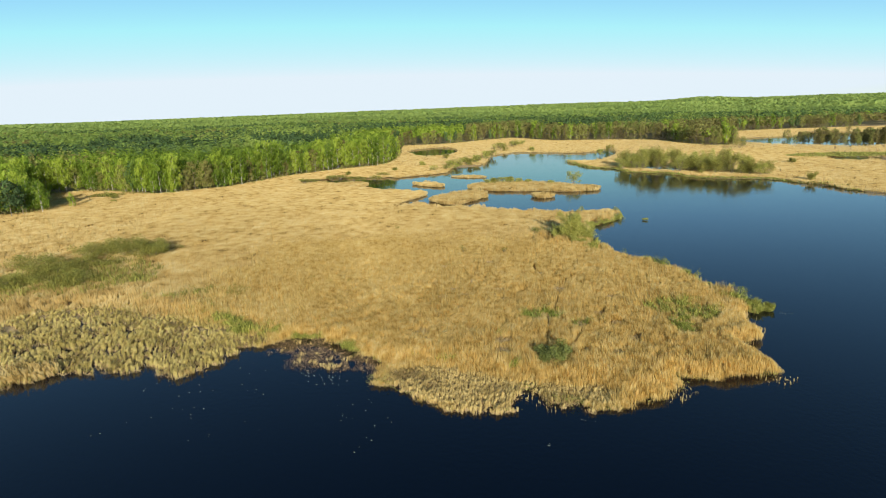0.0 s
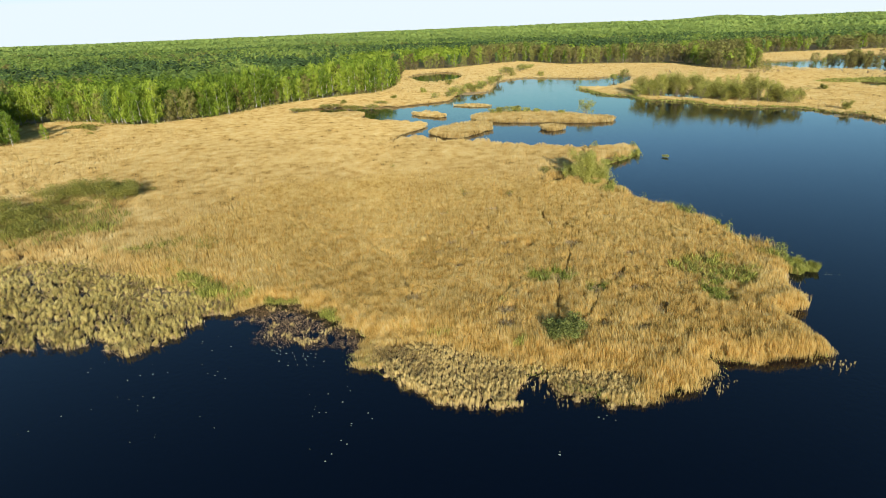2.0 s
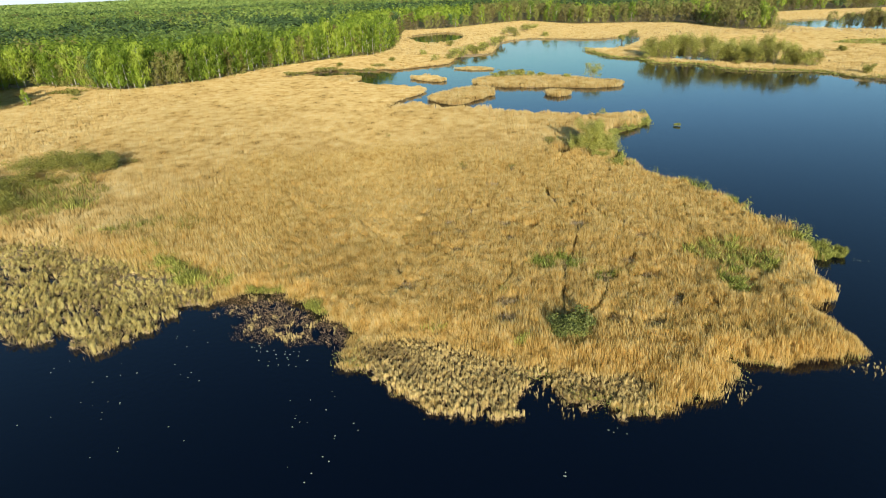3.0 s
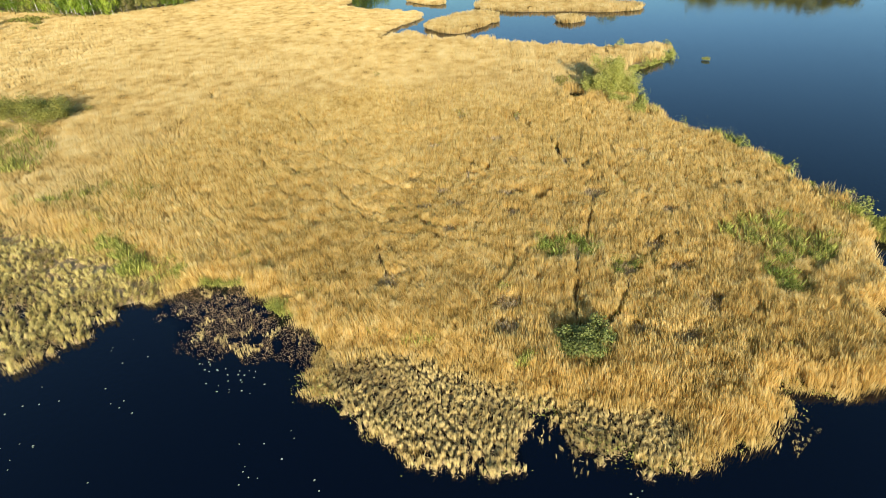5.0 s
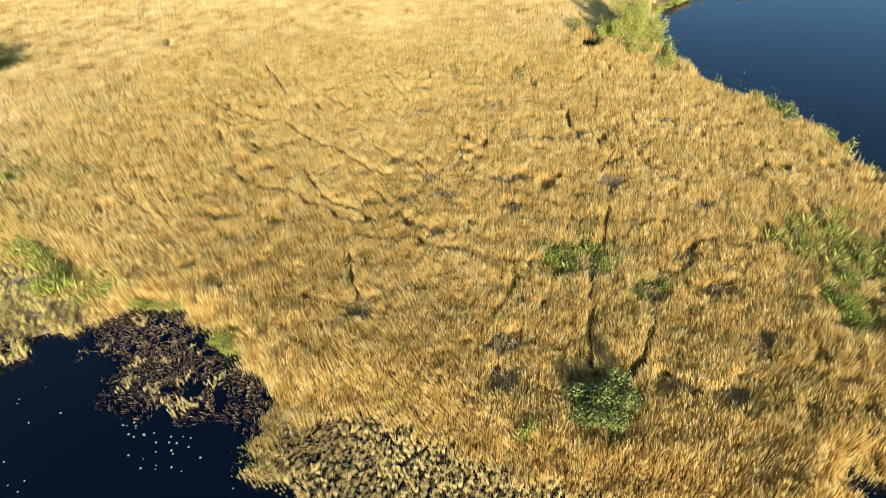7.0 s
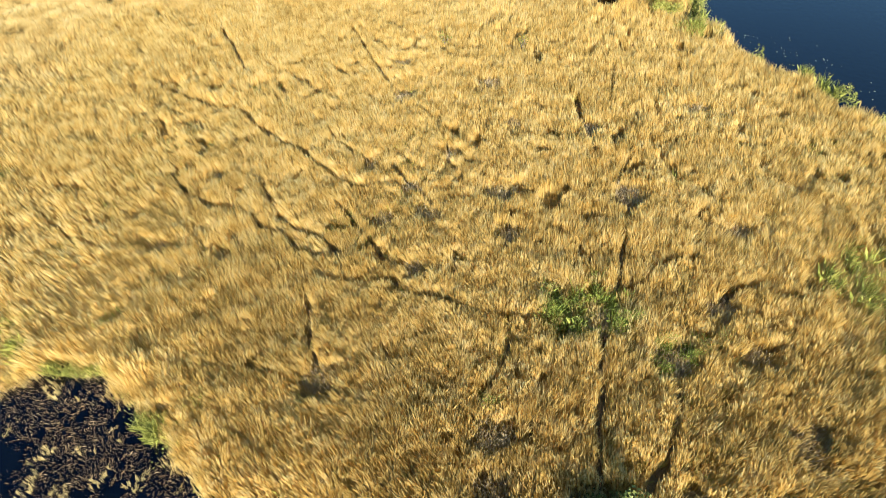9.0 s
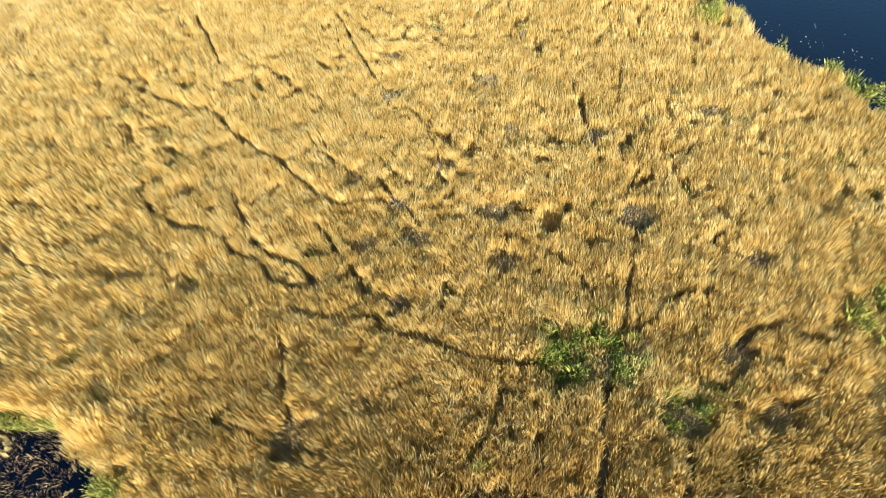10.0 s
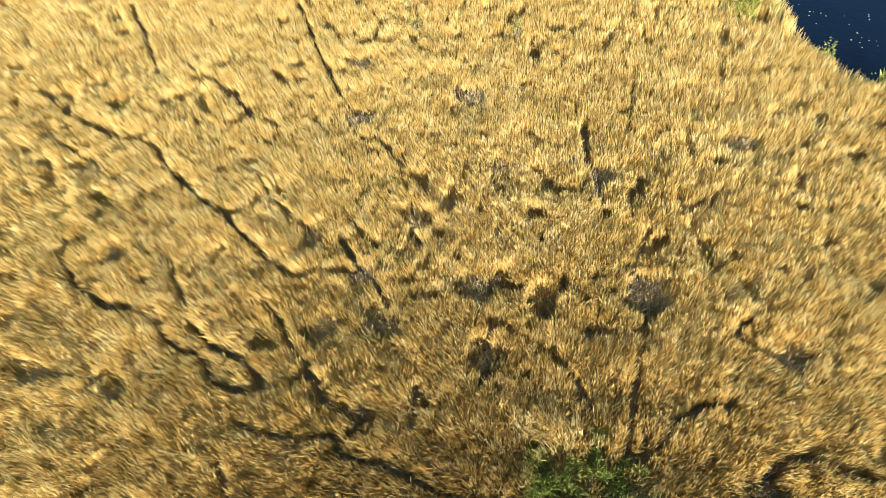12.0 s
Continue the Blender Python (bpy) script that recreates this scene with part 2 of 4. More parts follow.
OLD_BEDS = [rounded(p) for p in ([(-18, 7), (-18, 12), (-14, 14.3), (-9, 14.3), (-3, 12), (3, 9.5), (8, 8.5), (14, 8.3), (19, 6.5), (20, 2), (12, -1), (0, -3), (-12, 2)],
                                 [(-110, 10), (-104, 36), (-92, 42), (-82, 42), (-72, 38), (-62, 35), (-52, 31), (-44, 27), (-40, 23), (-44, 16), (-52, 7), (-80, 2)])]
WET_BED = rounded([(-110, 10), (-100, 30), (-90, 37), (-82, 37), (-72, 32), (-57, 25), (-46, 23), (-40, 22), (-44, 16), (-52, 7), (-80, 2)])
SPARSE_BED = rounded([(-43, 24), (-38, 18), (-34, 13.5), (-29, 11.5), (-23, 13), (-18, 9), (-14, 14), (-19, 18), (-26, 21.5), (-33, 25.5)])
TRAILS = [[(-49, 71.2), (-44.6, 68.3), (-38.2, 65.3), (-33, 63.8), (-28.4, 59.4), (-22.5, 55.5), (-18.6, 52.1), (-14.7, 49.3), (-10.4, 49.8), (-8.3, 49.6)],
          [(-36.3, 49.6), (-33.3, 47.1), (-30.4, 45.3), (-26.5, 44.7), (-23.9, 42.9), (-21.6, 41.5), (-20, 41.6)],
          [(-28.1, 50.6), (-25.9, 49.9), (-23.2, 46.1), (-20.2, 42.7), (-16.1, 41), (-14.3, 39.2)],
          [(-21.6, 41.7), (-19.6, 40.8), (-17.6, 39), (-14.3, 39.2), (-10.7, 40.3)], [(-20.6, 60.4), (-17.1, 56.5), (-14.1, 54.1), (-13.1, 53.2)],
          [(-15.7, 46.5), (-13.6, 44), (-12.1, 41.7)], [(-11.5, 41.3), (-9.6, 38.6), (-7.6, 37.4)], [(-11.3, 56.5), (-8.8, 53.7), (-5.8, 51.6)],
          [(-10.7, 53), (-8.4, 50.2), (-6.6, 48.6), (-5.3, 46.7)], [(-22.5, 87.9), (-18.6, 80.3), (-14.7, 72.8), (-11.2, 67.8)],
          [(-10.7, 65.3), (-7.8, 64), (-4.9, 59.1), (-4.1, 55.2), (-3.3, 52.8)]]
TRAILS += [[(-15.3, 36.1), (-11.1, 35.6), (-7.8, 35.9), (-7.1, 34.6), (-3.2, 33.9), (-0.6, 32.9), (2, 32.6), (5.9, 32.4)],
           [(3.8, 45.7), (2.9, 44), (3.2, 42.1), (2.6, 40.3)], [(15.8, 48.3), (15.3, 45.3), (14.2, 40.8), (13.2, 35.9), (11.4, 30.9), (10.4, 23), (9.8, 18.4)],
           [(13.3, 35.4), (15.4, 36.2), (18.1, 39.2), (21.1, 40.1)],
           [(11.8, 68.3), (11.7, 63.4), (12.4, 61.2), (13.1, 56.7)], [(-44.1, 86.9), (-38.8, 79.1), (-35.9, 74.2)], [(-33.3, 76.1), (-25.8, 70.8), (-22.9, 67.3)],
           [(-2.2, 40), (-2.1, 37)], [(22.1, 34.5), (24.6, 36.8), (27.6, 36.1), (30.5, 35.4)],
           [(19.7, 57.5), (24.6, 59.4)], [(24.6, 47.6), (22.4, 45.7), (25.8, 43.7)], [(-42.6, 63.6), (-35.8, 59.7)], [(16.7, 26.4), (16, 22), (13, 17.3)],
           [(-16.4, 33.5), (-13.2, 25.7)], [(20.7, 33.2), (23.3, 36.2)]]
SIDE_TRAILS = [[(-27.4, 72.8), (-24.6, 69.8), (-22.7, 67.4)], [(-14.6, 49.0), (-12.2, 49.6), (-9.2, 50.0)], [(-5.8, 51.6), (-5.0, 52.1), (-4.0, 54.8)],
               [(17.7, 76.3), (16.9, 71.2), (15.7, 64.6)], [(15.2, 51.1), (16.2, 53.4), (17.4, 55.8), (20.5, 57.5)],
               [(3.1, 45.7), (6.0, 44.5), (9.1, 42.3), (10.3, 40.2), (11.4, 37.8)], [(15.4, 46.0), (16.8, 43.2), (18.7, 41.6)],
               [(24.8, 65.3), (27.3, 64.7), (30.2, 63.7)], [(-36.8, 39.4), (-33.6, 38.9), (-30.6, 38.9), (-28.1, 38.8)],
               [(-14.1, 39.0), (-13.1, 36.9), (-12.1, 35.5)], [(-12.8, 39.5), (-10.2, 39.9)], [(1.0, 75.2), (-1.7, 69.1), (0.2, 68.0)]]
SIDE_TRAILS += [[(9.2, 45.6), (11.8, 45.3), (14.9, 45.5)], [(-17.3, 37.5), (-16.1, 34.2), (-15.1, 31.6)], [(-23.4, 69.3), (-21.8, 65.6), (-19.1, 63.8)],
                [(-52.8, 46.3), (-47.4, 41.9), (-43.7, 40.1), (-40.5, 38.7), (-37.0, 38.9)], [(-19.4, 26.0), (-17.1, 24.9), (-13.7, 24.2), (-10.0, 24.2), (-7.7, 24.3)],
                [(-8.0, 28.8), (-6.2, 26.3), (-3.8, 25.1), (-1.9, 24.5)], [(3.3, 30.0), (2.8, 27.4), (1.1, 24.9), (0.3, 23.1)],
                [(6.3, 29.1), (6.0, 26.2), (5.0, 24.3)], [(9.5, 21.6), (7.4, 20.3), (5.0, 19.7)], [(22.0, 43.2), (20.6, 39.1)], [(24.5, 30.2), (27.9, 30.7), (31.7, 31.1)]]
TRAILS = [rounded(t, 3, False) for t in TRAILS]
SIDE_TRAILS = [rounded(t, 3, False) for t in SIDE_TRAILS]
HOLLOWS = [(-12.6, 76.3, 1.3), (0.3, 71.2, 1.5), (-11.2, 67.8, 1.3), (3.5, 61.9, 1.3), (12.9, 60.8, 1.7), (-3.9, 55.5, 0.8), (-8, 49.6, 0.9), (-13.4, 53.2, 0.7),
           (2, 48.6, 1.6), (-5.8, 45, 1.4), (-10.3, 44.2, 1.0), (3, 42.3, 1.4), (-6.7, 37.5, 1.1), (16.1, 49.1, 2.3), (-31.4, 50.2, 0.8), (-33.3, 38.8, 0.9),
           (26.6, 65.9, 1.3), (26.4, 44.1, 1.1), (-26.2, 37.8, 0.7), (2, 21, 1.5), (2, 16.6, 1.4), (17.1, 28.6, 1.5), (22.1, 33.9, 1.3), (25.7, 22, 1.8),
           (23.8, 29.4, 0.9), (-12.9, 24.7, 1.6), (17.3, 17, 1.3), (21.4, 16.2, 1.3), (11.9, 31.9, 1.5)]


def land_value(x, y):
    v = -inside(LAKE, x, y)
    for p in ISLETS.values():
        v = np.maximum(v, inside(p, x, y))
    for p in PONDS:
        v = np.minimum(v, -inside(p, x, y))
    return v


class Raster:
    """A field worked out once on a grid and read between its points."""

    def __init__(self, x0, x1, y0, y1, step, fn):
        self.x0, self.y0, self.step = x0, y0, step
        gx, gy = np.meshgrid(np.arange(x0, x1 + step, step), np.arange(y0, y1 + step, step), indexing="ij")
        self.v = fn(gx, gy)

    def __call__(self, x, y):
        u = np.clip((x - self.x0) / self.step, 0, self.v.shape[0] - 1.001)
        w = np.clip((y - self.y0) / self.step, 0, self.v.shape[1] - 1.001)
        i, j = u.astype(int), w.astype(int)
        a, c = u - i, w - j
        v = self.v
        return (v[i, j] * (1 - a) + v[i + 1, j] * a) * (1 - c) + (v[i, j + 1] * (1 - a) + v[i + 1, j + 1] * a) * c


land_near = Raster(-135, 85, -35, 235, 1.0, land_value)
land_far = Raster(-420, 620, -120, 780, 4.0, land_value)
trail_near = Raster(-55, 45, 5, 95, 0.25, lambda x, y: np.minimum(line_distance(TRAILS, x, y), line_distance(SIDE_TRAILS, x, y) + 0.1))


def land(x, y):
    near = (x > -134) & (x < 84) & (y > -34) & (y < 234)
    return np.where(near, land_near(x, y), land_far(x, y))


# ---- mesh helpers ----
def mesh(name, verts, faces, mat, smooth=False):
    """A mesh from arrays of corners and of triangles or quads."""
    verts, faces = np.asarray(verts, np.float32), np.asarray(faces, np.int32)
    me = bpy.data.meshes.new(name)
    k = faces.shape[1]
    me.vertices.add(len(verts))
    me.vertices.foreach_set("co", verts.ravel())
    me.loops.add(faces.size)
    me.loops.foreach_set("vertex_index", faces.ravel())
    me.polygons.add(len(faces))
    me.polygons.foreach_set("loop_start", np.arange(0, faces.size, k, dtype=np.int32))
    me.polygons.foreach_set("use_smooth", np.full(len(faces), smooth))
    me.update(calc_edges=True)
    me.materials.append(mat)
    return me


def stuff(name, verts, faces, mat, label, category):
    return tagged(new(name, mesh(name, verts, faces, mat)), label, category, kind="stuff")


def part(name, me, parent, label=""):
    ob = new(name, me)
    ob.parent = parent
    return tagged(ob, label)


def blades(x, y, z, height, width, lean, lean_dir, spread=0.25, twist=0.7):
    """One slender leaf for each root: foot, shoulder and tip."""
    m = len(x)
    turn = rng.normal(0.2, twist, m) + np.pi * rng.integers(0, 2, m)  # flat sides kept near face-on to sun and camera, for even light
    lx = np.cos(lean_dir) * lean + rng.normal(0, spread, m)
    ly = np.sin(lean_dir) * lean + rng.normal(0, spread, m)
    foot = np.stack([x, y, z], 1)
    sh = 0.62 + 0.24 * rng.random(m)
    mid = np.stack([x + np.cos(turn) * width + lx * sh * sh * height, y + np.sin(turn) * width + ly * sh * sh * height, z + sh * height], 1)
    tip = np.stack([x + lx * height, y + ly * height, z + height * np.sqrt(np.clip(1 - (lx ** 2 + ly ** 2) * 0.3, 0.3, 1))], 1)
    v = np.stack([foot, mid, tip], 1).reshape(-1, 3)
    return v, np.arange(3 * m).reshape(-1, 3)


def tube(path, radii, sides=6):
    """A tapered round stem along a path."""
    path = [Vector(p) for p in path]
    vs, fs = [], []
    for i, (p, r) in enumerate(zip(path, radii)):
        way = (path[min(i + 1, len(path) - 1)] - path[max(i - 1, 0)]).normalized()
        q = way.to_track_quat("Z", "Y")
        for k in range(sides):
            a = 2 * math.pi * k / sides
            vs.append(p + q @ Vector((math.cos(a) * r, math.sin(a) * r, 0)))
    for i in range(len(path) - 1):
        for k in range(sides):
            a, b_ = i * sides + k, i * sides + (k + 1) % sides
            fs.append((a, b_, b_ + sides, a + sides))
    return np.array([tuple(v) for v in vs]), np.array(fs)


def join(pieces):
    vs, fs, k = [], [], 0
    for v, f in pieces:
        vs.append(v)
        fs.append(np.asarray(f) + k)
        k += len(v)
    return np.concatenate(vs), np.concatenate(fs)


def leaves(centres, size, up=0.35, out=None, loose=0.6, hang=0.0):
    """A small leaf spray (one triangle) at each centre, by chance or turned roughly to face the way out."""
    m = len(centres)
    b_ = rng.normal(size=(m, 3))
    if out is None:
        a = rng.normal(size=(m, 3))
        a[:, 2] *= up + 0.4
    else:
        face = out + rng.normal(0, loose, (m, 3))
        a = np.cross(face, np.cross(np.array([0, 0, -1.0]), face) * hang + rng.normal(size=(m, 3)) * (1 - hang))
        b_ = np.cross(face, a)
    a /= np.linalg.norm(a, axis=1)[:, None] + 1e-9
    b_ -= (b_ * a).sum(1)[:, None] * a
    b_ /= np.linalg.norm(b_, axis=1)[:, None] + 1e-9
    s = (size * (0.6 + 0.8 * rng.random(m)))[:, None]
    w = s * (0.7 - 0.3 * hang)
    s = s * (1 + 0.6 * hang)
    v = np.stack([centres + a * s, centres - a * s * 0.5 + b_ * w, centres - a * s * 0.5 - b_ * w], 1).reshape(-1, 3)
    return v, np.arange(3 * m).reshape(-1, 3)


# ---- ground and lake ----
def spaced(lo, hi, step, far_lo, far_hi, grow_lo, grow_hi):
    mid = list(np.arange(lo, hi + step / 2, step))
    s, p = step, hi
    while p < far_hi:
        s *= grow_hi
        p += s
        mid.append(min(p, far_hi))
    s, p = step, lo
    while p > far_lo:
        s *= grow_lo
        p -= s
        mid.insert(0, max(p, far_lo))
    return np.array(mid)


def hill(x, y):
    r = np.hypot(x, y)
    rise = np.clip((r - 1600) / 2600, 0, 1)
    east = np.clip(0.5 + np.arctan2(x, np.maximum(y, 1)) / 1.2, 0, 1)
    knoll = 18 * np.exp(-((np.arctan2(x, np.maximum(y, 1)) - 0.37) / 0.04) ** 2)
    return rise * (knoll - 14 * np.clip(0.6 - east, 0, 1) / 0.6 + 28 * east * (0.6 + 0.8 * vnoise(x, y, 1300, 5)))


gx, gy = np.meshgrid(spaced(-130, 82, 2.5, -4800, 4800, 1.08, 1.08), spaced(-25, 240, 2.5, -4800, 4800, 1.2, 1.06), indexing="ij")
wet = np.maximum(inside(OLD_BEDS[0], gx, gy), inside(WET_BED, gx, gy) - 3)
lv = np.minimum(land_value(gx, gy) - 0.9, np.where(wet > -6, -wet * 0.8, 9e9)) + (vnoise(gx, gy, 3.5, 2) - 0.5) * 1.2
gz = np.where(lv > 0, np.minimum(0.3, 0.12 * lv - 0.05) + 0.1 * vnoise(gx, gy, 2.2, 3), np.maximum(-3, 0.35 * lv)) + hill(gx, gy)
nx, ny = gx.shape
ids = np.arange(nx * ny).reshape(nx, ny)
quads = np.stack([ids[:-1, :-1], ids[1:, :-1], ids[1:, 1:], ids[:-1, 1:]], -1).reshape(-1, 4)
ground = new("ground", mesh("ground", np.stack([gx, gy, gz], -1).reshape(-1, 3), quads, LITTER, True))
tagged(ground, "brown marsh ground covered with dry reed litter", "ground", kind="structure")

wv = [(-950, -950, 0), (950, -950, 0), (950, 700, 0), (-950, 700, 0)]
water = new("water", mesh("water", wv, [(0, 1, 2, 3)], WATER))
tagged(water, "calm dark blue lake water reflecting the sky", "lake", kind="structure")


# ---- reeds ----
def scatter(x0, x1, y0, y1, density):
    m = int((x1 - x0) * (y1 - y0) * density)
    return x0 + (x1 - x0) * rng.random(m), y0 + (y1 - y0) * rng.random(m)


wood_far = Raster(-450, 650, -120, 800, 5.0, lambda x, y: inside(WOOD, x, y))
old_near = Raster(-115, 30, -5, 45, 0.5, lambda x, y: np.maximum(inside(OLD_BEDS[0], x, y), inside(OLD_BEDS[1], x, y)))
sparse_near = Raster(-50, -5, 0, 35, 0.5, lambda x, y: inside(SPARSE_BED, x, y))

GREENS = [(10.2, 33.6, 3.6, 2.6), (10.2, 14.5, 3.0, 3.2), (38, 36, 6.5, 6.5), (36.5, 28, 2.5, 3.5), (17.2, 28.6, 1.8, 1.8)]


def hollow_cut(x, y):
    """How much of the reeds' height is left by trails and hollows."""
    inn = (x > -54) & (x < 44) & (y > 6) & (y < 94)
    d = np.where(inn, trail_near(x + (vnoise(x, y, 1.6, 61) - 0.5) * 0.5, y + (vnoise(x, y, 1.6, 62) - 0.5) * 0.5), 9.0) + (vnoise(x, y, 1.1, 8) - 0.5) * 0.24
    keep = np.clip((d - 0.13 + 0.16 * (vnoise(x, y, 2.7, 63) - 0.5)) / 0.2, 0, 1)
    for hx, hy, r in HOLLOWS:
        q = np.hypot((x - hx) / 1.15, y - hy) + (vnoise(x, y, 1.0, 9) - 0.5) * 1.7
        keep = np.minimum(keep, np.clip((q - r * 0.3) / 1.1, 0.6, 1))
    for hx, hy, rx, ry in GREENS:
        q = np.hypot((x - hx) / rx, (y - hy) / ry) + (vnoise(x, y, 1.5, 4) - 0.5) * 0.7
        keep = np.minimum(keep, np.clip((q - 0.55) / 0.7, 0.58, 1))
    return keep


def cell_gap(x, y, size=4.6):
    """Width of the gap to the next clump: small between the clumps of an uneven lattice."""
    x, y = x + 2.2 * vnoise(x, y, 3.0, 41), y * 0.8 + 2.2 * vnoise(x, y, 3.0, 42)
    i, j = np.floor(x / size).astype(int), np.floor(y / size).astype(int)
    d1, d2 = np.full(np.shape(x), 1e9), np.full(np.shape(x), 1e9)
    for a in (-1, 0, 1):
        for c in (-1, 0, 1):
            px = (i + a + TABLE[(i + a) % 256, (j + c) % 256]) * size
            py = (j + c + TABLE[(i + a + 91) % 256, (j + c + 37) % 256]) * size
            d = np.hypot(x - px, y - py)
            d1, d2 = np.minimum(d1, d), np.minimum(d2, np.maximum(d1, d))
    return (d2 - d1) + 0.5 * vnoise(x, y, 7, 43)


cracks = Raster(-64, 62, -4, 102, 0.2, cell_gap)


def gathered(x, y, size, pull):
    """Draws roots together into tufts on an uneven lattice; also gives each tuft's own height."""
    u, v = (0.94 * x + 0.34 * y) / size, (0.94 * y - 0.34 * x) / size
    u, v = u + 1.2 * vnoise(x, y, 2.2 * size, 91), v + 1.2 * vnoise(x, y, 2.2 * size, 92)
    i, j = np.floor(u).astype(int), np.floor(v).astype(int)
    du = (i + 0.15 + 0.7 * TABLE[i % 256, j % 256] - u) * pull * size
    dv = (j + 0.15 + 0.7 * TABLE[(i + 77) % 256, (j + 31) % 256] - v) * pull * size
    return x + 0.94 * du - 0.34 * dv, y + 0.94 * dv + 0.34 * du, TABLE[(i + 13) % 256, (j + 57) % 256]


def reed_field(x0, x1, y0, y1, density, width, tall=2.3, near=False, edge=0.0):
    x, y = scatter(x0, x1, y0, y1, density)
    lv = land(x, y) + (vnoise(x, y, 1.3, 6) - 0.5) * 1.8 + np.where((x > 30) & (y > 28) & (y < 140), (vnoise(x, y, 4.5, 77) - 0.85) * 4, 0) + (rng.normal(0, 0.35, len(x)) if near else 0)
    far = np.maximum((y + 14 * vnoise(x, y, 12, 25) - 98) / 16, (-x + 14 * vnoise(x, y, 12, 26) - 66) / 14)  # fine reeds give way to sheaves
    ok = (lv > edge) & ((rng.random(len(x)) < far) != near)
    ok &= wood_far(x, y) < 0
    ok &= ~((x > -114) & (x < 29) & (y > -4) & (y < 44) & (old_near(x, y) + (vnoise(x, y, 1.5, 11) - 0.5) * 2 > np.where(x < -35, 3, 2) * rng.random(len(x))))
    x, y = x[ok], y[ok]
    x, y, own = gathered(x, y, 0.22 if near else width * 3, 0.5 if near else 0.0)
    clump = vnoise(x, y, 0.9, 1) * 0.4 + vnoise(x, y, 2.4, 2) * 0.4 + vnoise(x, y, 9, 3) * 0.2
    if near:
        uneven = np.interp(y, [25, 60, 95], [1.1, 1.0, 0.65])
        h = tall * (0.94 + uneven * (0.42 * clump - 0.21 + 0.24 * own - 0.12 + 0.3 * rng.random(len(x)) - 0.15))
    else:
        h = tall * (0.76 + 0.38 * clump) * (0.93 + 0.14 * rng.random(len(x)))
    old = np.where((x > -114) & (x < 29) & (y > -4) & (y < 44), old_near(x, y), -9)
    h *= 0.62 + 0.38 * np.clip(-old / 2.5, 0, 1)
    rim = np.clip(1.6 - land(x, y) * 0.5, 0, 1) * (vnoise(x, y, 3.2, 71) - 0.45)
    h *= 1 + 0.9 * rim
    if near:  # lower and ragged towards the water
        ragged = np.clip(0.5 + 0.2 * land(x, y) + 0.25 * (vnoise(x, y, 1.7, 72) - 0.5), 0.3, 1)
        h *= ragged + (1 - ragged) * np.clip((y - 20) / 8, 0, 0.85)
    if near:
        keep = hollow_cut(x, y)
        ok = rng.random(len(x)) < 0.1 + keep
        x, y, h, keep, clump = x[ok], y[ok], h[ok], keep[ok], clump[ok]
        keep = np.clip(keep + 0.3 * (rng.random(len(x)) - 0.45) * (keep < 0.99), 0, 1)
        h *= (0.34 + 0.66 * keep) * (1 - (0.3 + 0.5 * rng.random(len(x))) * np.clip(1.4 - cracks(x, y) / 0.24, 0, 1) * np.clip(vnoise(x, y, 9, 44) * 5 - 1.4, 0, 1))
        ok = rng.random(len(x)) < 0.62 + clump
        x, y, h = x[ok], y[ok], h[ok]
    if width < 0.2:  # small chance gaps, more of them in some stretches
        hole = vnoise(x, y * 0.7, 0.9 if near else 1.5, 99) + 0.22 * vnoise(x, y, 13, 98)
        h *= 1 - (0.3 + 0.6 * rng.random(len(x))) * np.clip((hole - (np.interp(y, [30, 45, 60], [0.95, 0.9, 0.84]) if near else 0.92)) * 7, 0, 1)
    ok = (x > -40) | (y > 48) | (x < -112) | (vnoise(x, y, 1.0, 81) + 0.4 * vnoise(x, y, 14, 82) > 0.36)
    x, y, h = x[ok], y[ok], h[ok]
    lean_dir = 0.6 + vnoise(x, y, 9, 4) * 2.2 + vnoise(x, y, 2.2, 5) * 1.6
    lean = 0.02 + 0.1 * vnoise(x, y, 3.5, 7)
    e = 0.18
    ox = (vnoise(x - e, y, 0.9, 1) - vnoise(x + e, y, 0.9, 1)) * 0.24 + np.cos(lean_dir) * lean
    oy = (vnoise(x, y - e, 0.9, 1) - vnoise(x, y + e, 0.9, 1)) * 0.24 + np.sin(lean_dir) * lean
    lean, lean_dir = np.hypot(ox, oy), np.arctan2(oy, ox)  # tufts open outwards
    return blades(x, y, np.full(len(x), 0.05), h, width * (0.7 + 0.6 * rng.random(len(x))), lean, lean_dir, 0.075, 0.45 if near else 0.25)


fields = [(-62, 60, -2, 18, 150, 0.052), (-62, -38, 18, 58, 100, 0.065), (46, 60, 18, 58, 100, 0.065), (-38, 46, 18, 58, 270, 0.033),
          (-62, 56, 58, 80, 170, 0.044), (-62, 50, 80, 100, 95, 0.065), (-62, 40, 100, 114, 60, 0.085), (-82, -62, 10, 112, 70, 0.08)]
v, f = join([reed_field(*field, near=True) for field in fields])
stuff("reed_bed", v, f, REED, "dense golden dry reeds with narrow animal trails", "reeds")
v, f = join([reed_field(-130, -50, 8, 100, 30, 0.13), reed_field(-130, 60, 82, 114, 26, 0.14), reed_field(-130, 60, 114, 165, 17, 0.18)])
stuff("reed_bed", v, f, REED_SHEAF, "wide bed of dry golden reeds on marsh", "reeds")
v, f = join([reed_field(-260, -130, 60, 330, 3.4, 0.45, 1.8), reed_field(-130, -20, 165, 330, 9, 0.3, 1.4)])
stuff("reed_bed", v, f, REED_SHEAF, "pale dry reeds stretching to the wood", "reeds")
